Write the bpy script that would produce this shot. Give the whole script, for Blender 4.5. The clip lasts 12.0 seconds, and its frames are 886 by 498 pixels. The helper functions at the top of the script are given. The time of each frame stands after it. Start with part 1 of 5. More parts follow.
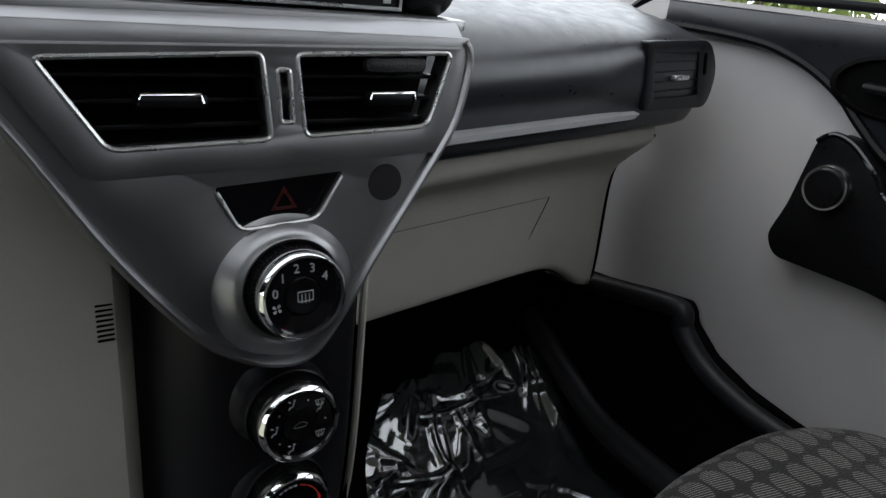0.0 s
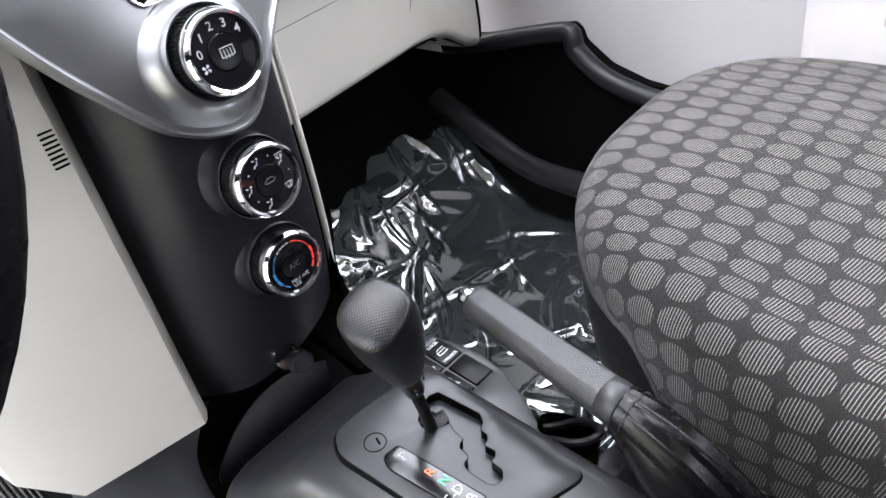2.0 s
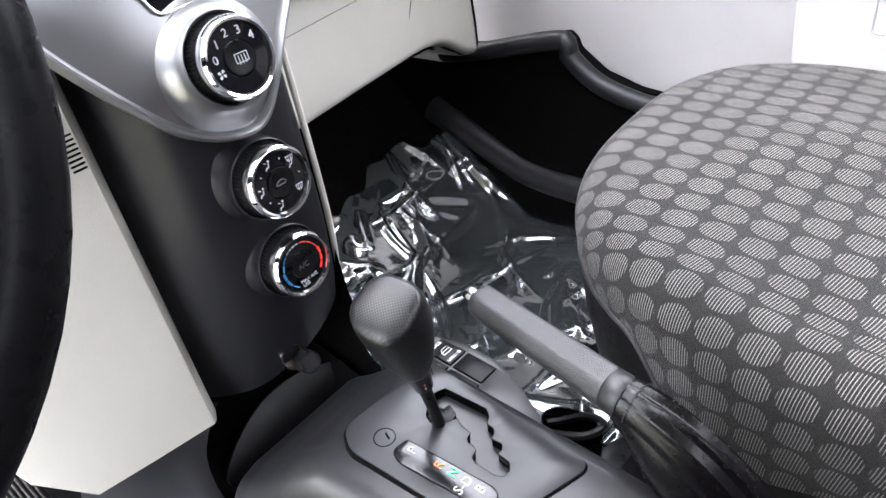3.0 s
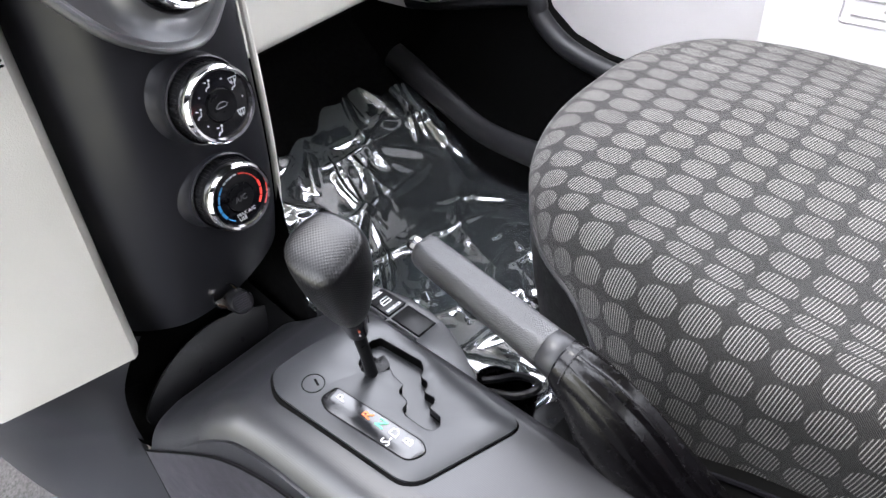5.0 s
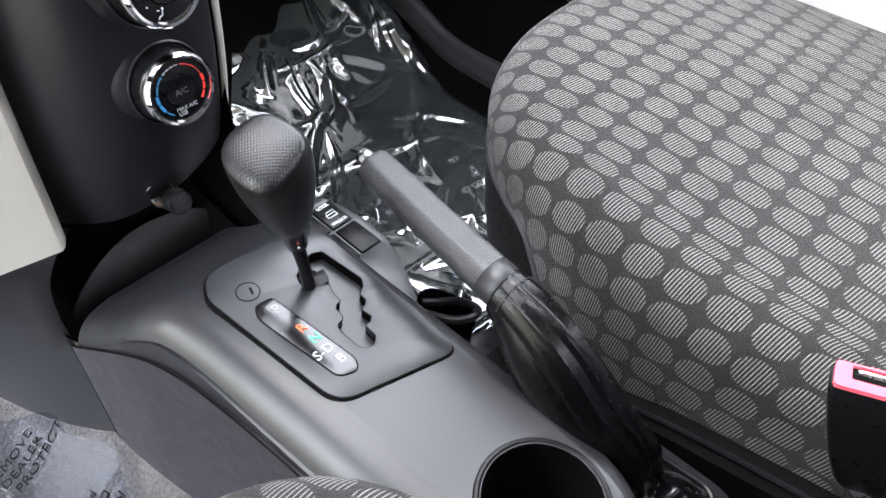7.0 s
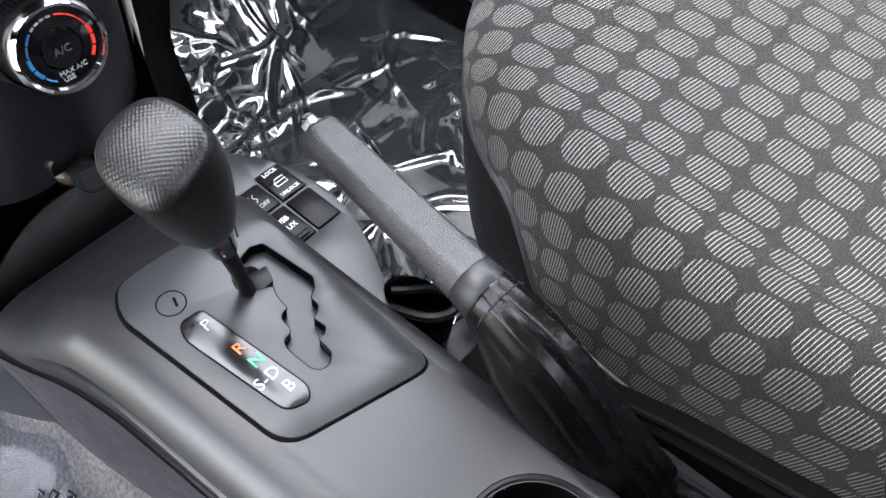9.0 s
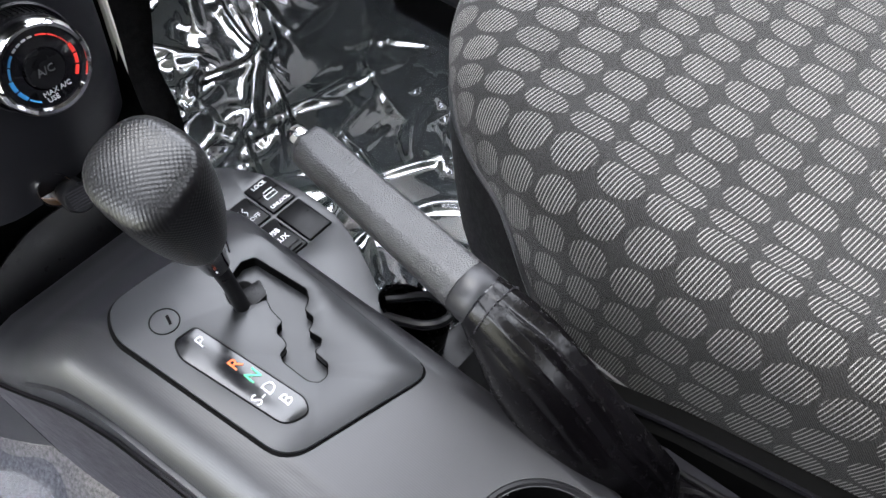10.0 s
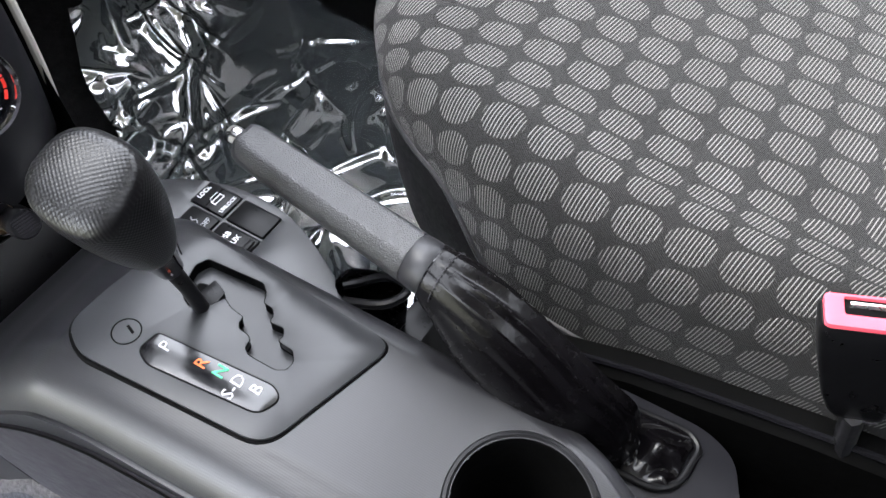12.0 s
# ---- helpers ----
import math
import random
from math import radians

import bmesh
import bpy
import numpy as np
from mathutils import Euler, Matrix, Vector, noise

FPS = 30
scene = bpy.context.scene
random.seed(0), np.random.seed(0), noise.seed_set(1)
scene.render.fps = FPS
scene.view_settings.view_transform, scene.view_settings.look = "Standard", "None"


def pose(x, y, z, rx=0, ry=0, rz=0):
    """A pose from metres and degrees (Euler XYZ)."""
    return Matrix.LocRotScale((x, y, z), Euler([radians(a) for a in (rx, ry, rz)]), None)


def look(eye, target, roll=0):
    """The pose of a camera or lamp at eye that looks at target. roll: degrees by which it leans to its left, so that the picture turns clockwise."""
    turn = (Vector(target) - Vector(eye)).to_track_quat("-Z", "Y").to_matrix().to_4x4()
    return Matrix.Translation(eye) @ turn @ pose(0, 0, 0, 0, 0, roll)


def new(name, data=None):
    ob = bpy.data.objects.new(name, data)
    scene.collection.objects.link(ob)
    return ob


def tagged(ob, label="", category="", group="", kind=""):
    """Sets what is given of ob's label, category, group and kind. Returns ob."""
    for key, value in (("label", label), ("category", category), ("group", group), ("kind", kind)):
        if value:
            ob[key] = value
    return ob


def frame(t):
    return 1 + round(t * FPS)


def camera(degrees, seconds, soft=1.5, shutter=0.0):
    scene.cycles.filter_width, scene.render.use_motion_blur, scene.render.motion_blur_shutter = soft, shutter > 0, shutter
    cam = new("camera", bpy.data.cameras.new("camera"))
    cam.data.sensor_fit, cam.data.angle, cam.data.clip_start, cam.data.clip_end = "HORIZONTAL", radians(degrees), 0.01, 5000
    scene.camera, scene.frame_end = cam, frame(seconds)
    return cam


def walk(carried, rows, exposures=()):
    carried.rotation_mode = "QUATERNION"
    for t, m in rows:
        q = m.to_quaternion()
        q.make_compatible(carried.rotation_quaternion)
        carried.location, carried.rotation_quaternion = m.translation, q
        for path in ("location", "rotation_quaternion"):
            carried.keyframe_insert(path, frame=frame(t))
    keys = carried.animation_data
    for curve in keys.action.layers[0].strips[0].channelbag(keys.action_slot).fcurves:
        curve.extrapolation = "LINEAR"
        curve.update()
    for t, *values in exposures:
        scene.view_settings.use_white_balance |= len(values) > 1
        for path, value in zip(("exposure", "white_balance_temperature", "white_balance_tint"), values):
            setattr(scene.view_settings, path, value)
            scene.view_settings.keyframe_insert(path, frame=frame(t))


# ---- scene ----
cam = camera(65.5, 12.0)
PATH = [
    (0, (-0.142, 0.046, 0.777), (0.946, 1.54, 0.012), 6.7),
    (0.5, (-0.149, 0.047, 0.771), (0.901, 1.551, -0.028), 7.0),
    (1, (-0.159, 0.036, 0.761), (0.882, 1.532, -0.062), 7.3),
    (1.5, (-0.176, 0.018, 0.734), (0.855, 1.406, -0.271), 7.5),
    (2, (-0.207, -0.008, 0.719), (0.915, 1.185, -0.43), -10.3),
    (2.5, (-0.214, -0.008, 0.725), (0.922, 1.192, -0.401), -11.6),
    (3, (-0.225, -0.012, 0.722), (0.924, 1.175, -0.405), -10.3),
    (3.2, (-0.233, -0.016, 0.717), (0.936, 1.126, -0.437), -8.7),
    (4.8, (-0.221, 0.003, 0.704), (0.955, 1.047, -0.532), -3.3),
    (5, (-0.216, -0.005, 0.702), (0.969, 1.033, -0.53), -2.7),
    (5.5, (-0.21, -0.009, 0.706), (0.994, 0.993, -0.538), -0.9),
    (6, (-0.222, -0.03, 0.705), (0.968, 0.939, -0.578), -2.6),
    (6.5, (-0.217, -0.028, 0.697), (0.954, 0.842, -0.671), 2.2),
    (7, (-0.205, -0.003, 0.693), (0.948, 0.835, -0.709), 5.7),
    (7.5, (-0.194, 0.001, 0.691), (0.924, 0.803, -0.759), 6.5),
    (7.7, (-0.183, 0.001, 0.689), (0.933, 0.791, -0.771), 8.2),
    (9.3, (-0.114, 0.055, 0.661), (0.897, 0.714, -0.935), 5.2),
    (9.5, (-0.113, 0.054, 0.661), (0.907, 0.708, -0.93), 5.4),
    (10, (-0.119, 0.052, 0.663), (0.923, 0.707, -0.913), 4.5),
    (10.5, (-0.118, 0.049, 0.665), (0.954, 0.704, -0.892), 1.9),
    (11, (-0.121, 0.044, 0.666), (0.987, 0.633, -0.891), 2.5),
    (11.5, (-0.123, 0.032, 0.669), (0.959, 0.605, -0.913), 1.7),
    (12, (-0.13, 0.036, 0.669), (0.959, 0.589, -0.915), 1.5),
]
walk(cam, [(t, look(eye, target, roll)) for t, eye, target, roll in PATH],
     exposures=[(0.0, 0.05, 6600, 4), (0.3, 0.95, 6600, 4), (0.8, 1.78, 6600, 5), (1.3, 2.22, 6550, 8), (2.0, 2.72, 6500, 11), (3.2, 2.96, 6500, 11), (5.0, 3.05, 6500, 10), (6.5, 2.98, 6500, 9), (9.5, 2.84, 6480, 8), (12.0, 2.78, 6480, 8)])

# ---- light ----
world = bpy.data.worlds.new("sky")
scene.world = world
world.use_nodes = True
wn = world.node_tree
sky = wn.nodes.new("ShaderNodeTexSky")
sky.sky_type = "NISHITA"
sky.sun_disc = False
sky.sun_elevation, sky.sun_rotation = radians(55), radians(-16)
wn.nodes["Background"].inputs["Strength"].default_value = 0.05
wn.links.new(sky.outputs[0], wn.nodes["Background"].inputs["Color"])
# cloud cover over the clear sky, brighter towards the zenith
place = wn.nodes.new("ShaderNodeTexCoord")
split = wn.nodes.new("ShaderNodeSeparateXYZ")
rise = wn.nodes.new("ShaderNodeMapRange")
rise.inputs["From Min"].default_value, rise.inputs["From Max"].default_value = 0.0, 1.0
rise.inputs["To Min"].default_value, rise.inputs["To Max"].default_value = 2.9, 1.9
cloud = wn.nodes.new("ShaderNodeBackground")
cloud.inputs["Color"].default_value = (0.945, 0.960, 1.045, 1)
both = wn.nodes.new("ShaderNodeAddShader")
wn.links.new(place.outputs["Generated"], split.inputs[0])
wn.links.new(split.outputs["Z"], rise.inputs["Value"])
wn.links.new(rise.outputs[0], cloud.inputs["Strength"])
wn.links.new(wn.nodes["Background"].outputs[0], both.inputs[0])
wn.links.new(cloud.outputs[0], both.inputs[1])
wn.links.new(both.outputs[0], wn.nodes["World Output"].inputs["Surface"])
sun_data = bpy.data.lights.new("sun", "SUN")
sun_data.energy, sun_data.angle, sun_data.color = 1.25, radians(25), (1.0, 0.97, 0.93)
sun = new("sun", sun_data)
sun.matrix_world = look((-0.9, 3.1, 5.0), (0.0, 0.05, 0.32))


# ---- materials ----
def nodes_of(name):
    m = bpy.data.materials.new(name)
    m.use_nodes = True
    nt = m.node_tree
    return m, nt, nt.nodes["Principled BSDF"]


def link(nt, a, b):
    nt.links.new(a, b)


def noise_node(nt, scale, detail=4.0, rough=0.6):
    co = nt.nodes.new("ShaderNodeTexCoord")
    n = nt.nodes.new("ShaderNodeTexNoise")
    n.inputs["Scale"].default_value, n.inputs["Detail"].default_value, n.inputs["Roughness"].default_value = scale, detail, rough
    link(nt, co.outputs["Object"], n.inputs["Vector"])
    return n


def surface(name, color, rough=0.5, metal=0.0, grain=900.0, relief=0.15, depth=0.0004, vary=0.12, stain=9.0, coat=0.0, cells=False, shine=0.5):
    """A plain surface with stains, changing gloss and a fine grain in relief."""
    m, nt, b = nodes_of(name)
    big = noise_node(nt, stain, 5.0)
    ramp = nt.nodes.new("ShaderNodeMapRange")
    ramp.inputs["From Min"].default_value, ramp.inputs["From Max"].default_value = 0.3, 0.7
    ramp.inputs["To Min"].default_value, ramp.inputs["To Max"].default_value = 1 - vary, 1 + vary
    link(nt, big.outputs["Fac"], ramp.inputs["Value"])
    mul = nt.nodes.new("ShaderNodeVectorMath")
    mul.operation = "SCALE"
    mul.inputs[0].default_value = color
    link(nt, ramp.outputs[0], mul.inputs["Scale"])
    link(nt, mul.outputs[0], b.inputs["Base Color"])
    gloss = nt.nodes.new("ShaderNodeMapRange")
    gloss.inputs["From Min"].default_value, gloss.inputs["From Max"].default_value = 0.3, 0.7
    gloss.inputs["To Min"].default_value, gloss.inputs["To Max"].default_value = max(0.02, rough - 0.06), rough + 0.06
    mid = noise_node(nt, stain * 6, 3.0)
    link(nt, mid.outputs["Fac"], gloss.inputs["Value"])
    link(nt, gloss.outputs[0], b.inputs["Roughness"])
    b.inputs["Metallic"].default_value = metal
    b.inputs["Coat Weight"].default_value = coat
    b.inputs["Specular IOR Level"].default_value = shine
    if relief > 0:
        if cells:
            co = nt.nodes.new("ShaderNodeTexCoord")
            fine = nt.nodes.new("ShaderNodeTexVoronoi")
            fine.inputs["Scale"].default_value = grain
            link(nt, co.outputs["Object"], fine.inputs["Vector"])
            height = fine.outputs["Distance"]
        else:
            fine = noise_node(nt, grain, 3.0)
            height = fine.outputs["Fac"]
        bump = nt.nodes.new("ShaderNodeBump")
        bump.inputs["Strength"].default_value, bump.inputs["Distance"].default_value = relief, depth
        link(nt, height, bump.inputs["Height"])
        link(nt, bump.outputs[0], b.inputs["Normal"])
    return m


def knurled(name, color, rough, pitch, depth, metal=0.0, mapped=False, shine=0.32):
    """Plastic with a moulded grid of fine dimples."""
    m, nt, b = nodes_of(name)
    b.inputs["Base Color"].default_value = (*color, 1)
    b.inputs["Roughness"].default_value, b.inputs["Metallic"].default_value = rough, metal
    b.inputs["Specular IOR Level"].default_value = shine
    co = nt.nodes.new("ShaderNodeTexCoord")
    total = None
    for axis in "XY" if mapped else "XYZ":
        wave = nt.nodes.new("ShaderNodeTexWave")
        wave.bands_direction = axis
        wave.inputs["Scale"].default_value = 0.314 / pitch
        wave.inputs["Distortion"].default_value = 0.0
        link(nt, co.outputs["UV" if mapped else "Object"], wave.inputs["Vector"])
        if total is None:
            total = wave.outputs["Fac"]
        else:
            add = nt.nodes.new("ShaderNodeMath")
            link(nt, total, add.inputs[0])
            link(nt, wave.outputs["Fac"], add.inputs[1])
            total = add.outputs[0]
    bump = nt.nodes.new("ShaderNodeBump")
    bump.inputs["Strength"].default_value, bump.inputs["Distance"].default_value = 0.5, depth
    link(nt, total, bump.inputs["Height"])
    link(nt, bump.outputs[0], b.inputs["Normal"])
    return m


def math_node(nt, op, a, b=None, c=None):
    n = nt.nodes.new("ShaderNodeMath")
    n.operation = op
    for k, v in enumerate((a, b, c)):
        if v is None:
            continue
        if isinstance(v, (int, float)):
            n.inputs[k].default_value = v
        else:
            link(nt, v, n.inputs[k])
    return n.outputs[0]


def seat_cloth(name):
    """Dark woven cloth with oval spots of light ribs; the UV map counts the spots, one a unit."""
    m, nt, b = nodes_of(name)
    uv = nt.nodes.new("ShaderNodeUVMap")
    sep = nt.nodes.new("ShaderNodeSeparateXYZ")
    link(nt, uv.outputs[0], sep.inputs[0])
    x, y = sep.outputs[0], sep.outputs[1]
    fc = math_node(nt, "SUBTRACT", math_node(nt, "FRACT", math_node(nt, "ADD", x, 100.5)), 0.5)
    fr = math_node(nt, "SUBTRACT", math_node(nt, "FRACT", math_node(nt, "ADD", y, 100.5)), 0.5)
    lean = math_node(nt, "SUBTRACT", fc, math_node(nt, "MULTIPLY", fr, SPOT_LEAN))
    dx = math_node(nt, "POWER", math_node(nt, "ABSOLUTE", math_node(nt, "DIVIDE", lean, SPOT_SIZE[0])), 2.2)
    dy = math_node(nt, "POWER", math_node(nt, "ABSOLUTE", math_node(nt, "DIVIDE", fr, SPOT_SIZE[1])), 2.2)
    near = math_node(nt, "ADD", dx, dy)
    inside = nt.nodes.new("ShaderNodeMapRange")
    inside.inputs["From Min"].default_value, inside.inputs["From Max"].default_value = 1.08, 0.92
    link(nt, near, inside.inputs["Value"])
    wob = noise_node(nt, 60.0, 2.0)
    along = math_node(nt, "ADD", math_node(nt, "ADD", math_node(nt, "MULTIPLY", x, RIB[0]), math_node(nt, "MULTIPLY", y, RIB[1])), math_node(nt, "MULTIPLY", wob.outputs["Fac"], 0.9))
    rib = math_node(nt, "SINE", along)
    ribs = nt.nodes.new("ShaderNodeMapRange")
    ribs.inputs["From Min"].default_value, ribs.inputs["From Max"].default_value = 0.38, 0.98
    link(nt, rib, ribs.inputs["Value"])
    light = math_node(nt, "MULTIPLY", inside.outputs[0], ribs.outputs[0])
    fuzz = noise_node(nt, 1500.0, 2.0)
    mott = noise_node(nt, 14.0, 4.0)
    dark = nt.nodes.new("ShaderNodeMix")
    dark.data_type = "RGBA"
    dark.inputs["A"].default_value, dark.inputs["B"].default_value = (0.003, 0.0029, 0.0028, 1), (0.022, 0.0212, 0.0205, 1)
    grain = nt.nodes.new("ShaderNodeMapRange")
    grain.inputs["From Min"].default_value, grain.inputs["From Max"].default_value = 0.36, 0.68
    link(nt, math_node(nt, "ADD", math_node(nt, "MULTIPLY", fuzz.outputs["Fac"], 0.8), math_node(nt, "MULTIPLY", mott.outputs["Fac"], 0.2)), grain.inputs["Value"])
    link(nt, grain.outputs[0], dark.inputs["Factor"])
    pale = nt.nodes.new("ShaderNodeMix")
    pale.data_type = "RGBA"
    pale.inputs["A"].default_value, pale.inputs["B"].default_value = (0.105, 0.102, 0.098, 1), (0.205, 0.199, 0.192, 1)
    link(nt, mott.outputs["Fac"], pale.inputs["Factor"])
    mix = nt.nodes.new("ShaderNodeMix")
    mix.data_type = "RGBA"
    link(nt, light, mix.inputs["Factor"])
    link(nt, dark.outputs["Result"], mix.inputs["A"])
    link(nt, pale.outputs["Result"], mix.inputs["B"])
    link(nt, mix.outputs["Result"], b.inputs["Base Color"])
    b.inputs["Roughness"].default_value = 0.85
    b.inputs["Sheen Weight"].default_value = 0.06
    b.inputs["Sheen Roughness"].default_value = 0.5
    b.inputs["Specular IOR Level"].default_value = 0.12
    weave = math_node(nt, "ADD", math_node(nt, "MULTIPLY", math_node(nt, "SINE", math_node(nt, "MULTIPLY", math_node(nt, "ADD", x, y), 112.0)), 0.5), math_node(nt, "ADD", light, fuzz.outputs["Fac"]))
    bump = nt.nodes.new("ShaderNodeBump")
    bump.inputs["Strength"].default_value, bump.inputs["Distance"].default_value = 0.5, 0.0006
    link(nt, weave, bump.inputs["Height"])
    link(nt, bump.outputs[0], b.inputs["Normal"])
    return m


def clear_film(name, ior, tint=(0.9, 0.92, 0.92, 1), milk=0.02):
    """Thin clear plastic: see-through, with a mirror gloss that grows at grazing angles."""
    m, nt, b = nodes_of(name)
    nt.nodes.remove(b)
    out = nt.nodes["Material Output"]
    see, gloss, mix, fres = (nt.nodes.new("ShaderNode" + k) for k in ("BsdfTransparent", "BsdfGlossy", "MixShader", "Fresnel"))
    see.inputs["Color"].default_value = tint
    gloss.inputs["Color"].default_value = (1, 1, 1, 1)
    gloss.inputs["Roughness"].default_value = 0.035
    fres.inputs["IOR"].default_value = ior
    fine = noise_node(nt, 90.0, 3.0)
    bump = nt.nodes.new("ShaderNodeBump")
    bump.inputs["Strength"].default_value, bump.inputs["Distance"].default_value = 0.06, 0.0012
    link(nt, fine.outputs["Fac"], bump.inputs["Height"])
    link(nt, bump.outputs[0], gloss.inputs["Normal"])
    link(nt, fres.outputs[0], mix.inputs["Fac"])
    link(nt, see.outputs[0], mix.inputs[1])
    link(nt, gloss.outputs[0], mix.inputs[2])
    haze, cloudy = nt.nodes.new("ShaderNodeBsdfDiffuse"), nt.nodes.new("ShaderNodeMixShader")
    haze.inputs["Color"].default_value = (0.55, 0.62, 0.66, 1)
    cloudy.inputs["Fac"].default_value = milk
    link(nt, mix.outputs[0], cloudy.inputs[1])
    link(nt, haze.outputs[0], cloudy.inputs[2])
    link(nt, cloudy.outputs[0], out.inputs["Surface"])
    return m


SPOT_SIZE, SPOT_LEAN, RIB = (0.43, 0.445), 0.10, (-15.0, 84.0)
M_SILVER = surface("silver_paint", (0.28, 0.28, 0.285), 0.36, 0.95, 2500, 0.0, 0.0002, 0.03, 5, 0.1)
M_BRIGHT = surface("satin_silver", (0.62, 0.62, 0.62), 0.28, 0.85, 2500, 0.0, 0.0002, 0.03, 6)
M_CHROME = surface("chrome", (0.85, 0.85, 0.86), 0.06, 1.0, 900, 0.0, 0, 0.03, 20)
M_BLACK = surface("black_plastic", (0.0045, 0.0045, 0.005), 0.32, 0.0, 1400, 0.1, 0.0003, 0.15, 12, shine=0.12)
M_DASH = surface("dash_skin", (0.010, 0.011, 0.014), 0.33, 0.0, 700, 0.06, 0.0003, 0.08, 8, 0.0, shine=0.48)
M_STACK = surface("stack_plastic", (0.008, 0.008, 0.0095), 0.34, 0.0, 1600, 0.1, 0.0003, 0.1, 10, shine=0.17)
M_CONSOLE = knurled("console_plastic", (0.010, 0.0100, 0.0115), 0.38, 0.0012, 0.00003, shine=0.42)
M_SIDE = surface("side_plastic", (0.018, 0.0168, 0.0200), 0.5, 0.0, 1300, 0.2, 0.0004, 0.12, 14, shine=0.16)
M_PLATE = surface("plate_plastic", (0.013, 0.0135, 0.0150), 0.34, 0.0, 1800, 0.0, 0.0002, 0.05, 3, shine=0.36)
M_GLOSS = surface("gloss_black", (0.004, 0.004, 0.005), 0.07, 0.0, 900, 0.0, 0, 0.05, 30, shine=0.5)
M_LENS = surface("smoked_window", (0.004, 0.004, 0.005), 0.19, 0.0, 900, 0.0, 0, 0.05, 30, shine=0.55)
# near-black; shade in the tray, cup well and gate is put in with it
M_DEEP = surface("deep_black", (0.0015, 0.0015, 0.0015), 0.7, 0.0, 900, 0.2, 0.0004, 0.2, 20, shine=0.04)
M_CREAM = surface("cream_plastic", (0.42, 0.407, 0.364), 0.55, 0.0, 1100, 0.3, 0.0004, 0.04, 6, 0.0, True, shine=0.3)
M_DOOR = surface("door_plastic", (0.40, 0.385, 0.378), 0.55, 0.0, 1100, 0.3, 0.0004, 0.04, 5, 0.0, True, shine=0.3)
M_CARPET = surface("carpet", (0.004, 0.004, 0.004), 0.95, 0.0, 700, 0.9, 0.004, 0.5, 120, shine=0.05)
M_GREYCARPET = surface("grey_carpet", (0.088, 0.083, 0.079), 0.95, 0.0, 600, 0.9, 0.004, 0.45, 260, shine=0.1)
M_LEATHER = surface("boot_leather", (0.0014, 0.0012, 0.0015), 0.24, 0.0, 520, 0.10, 0.0004, 0.15, 30, 0.0, True, shine=0.18)
M_GRIP = surface("grip_skin", (0.016, 0.016, 0.017), 0.38, 0.0, 1100, 0.7, 0.0005, 0.1, 24, 0.0, True, shine=0.45)
M_KNOB = knurled("knob_skin", (0.0045, 0.0045, 0.005), 0.36, 0.0016, 0.00013, 0.0, True, 0.34)
M_WHEEL = surface("wheel_leather", (0.003, 0.003, 0.0034), 0.30, 0.0, 1500, 0.15, 0.0003, 0.15, 20, shine=0.08)
M_RUBBER = surface("rubber", (0.010, 0.010, 0.0115), 0.42, 0.0, 800, 0.2, 0.0004, 0.15, 25, shine=0.30)
M_CLOTH = seat_cloth("seat_cloth")
M_SEATSIDE = surface("seat_side_cloth", (0.006, 0.0058, 0.0060), 0.50, 0.0, 1400, 0.3, 0.0004, 0.2, 30, shine=0.15)
M_FILM = clear_film("clear_film", 2.6, milk=0.042)
# see-through colour darkened so this film reads darker over the carpet
M_THINFILM = clear_film("thin_darkened_film", 1.14, (0.68, 0.70, 0.77, 1), 0.006)
M_WHITE = surface("white_print", (0.75, 0.75, 0.75), 0.5, 0, 900, 0, 0, 0.03, 50)
M_GREYPRINT = surface("grey_print", (0.30, 0.30, 0.31), 0.5, 0, 900, 0, 0, 0.03, 50)
M_DIMPRINT = surface("dim_print", (0.06, 0.06, 0.063), 0.5, 0, 900, 0, 0, 0.03, 50)
M_RED = surface("red_print", (0.70, 0.03, 0.02), 0.45, 0, 900, 0, 0, 0.03, 50)
M_DARKRED = surface("dark_red_lens", (0.045, 0.004, 0.004), 0.3, 0, 900, 0, 0, 0.03, 50)
M_ORANGE = surface("orange_print", (0.85, 0.14, 0.03), 0.45, 0, 900, 0, 0, 0.03, 50)
M_GREEN = surface("green_print", (0.05, 0.55, 0.22), 0.45, 0, 900, 0, 0, 0.03, 50)
M_BLUE = surface("blue_print", (0.02, 0.15, 0.33), 0.45, 0, 900, 0, 0, 0.03, 50)
M_BUTTON = surface("release_red", (0.62, 0.07, 0.10), 0.45, 0, 900, 0.0, 0.0002, 0.05, 40, 0.0, shine=0.12)
M_DIMORANGE = surface("dim_orange_print", (0.16, 0.022, 0.007), 0.45, 0, 900, 0, 0, 0.03, 50)
M_BRASS = surface("warm_metal", (0.40, 0.24, 0.13), 0.35, 1.0, 900, 0, 0, 0.1, 60)
M_STRIP = surface("silver_strip_paint", (0.34, 0.34, 0.345), 0.5, 0.4, 900, 0, 0, 0.02, 4)
M_LETTER = surface("dim_white_print", (0.36, 0.36, 0.37), 0.5, 0, 900, 0, 0, 0.03, 50)
M_INK = surface("black_ink", (0.006, 0.006, 0.007), 0.8, 0, 900, 0, 0, 0.1, 60, shine=0.08)
M_ROOF = surface("roof_lining", (0.50, 0.48, 0.45), 0.9, 0, 700, 0.5, 0.001, 0.06, 20)
M_GRASS = surface("grass", (0.24, 0.235, 0.17), 0.9, 0, 40, 0.6, 0.02, 0.5, 2.5)
M_LEAF = surface("leaf", (0.12, 0.16, 0.03), 0.6, 0, 60, 0.3, 0.01, 0.5, 3.0)
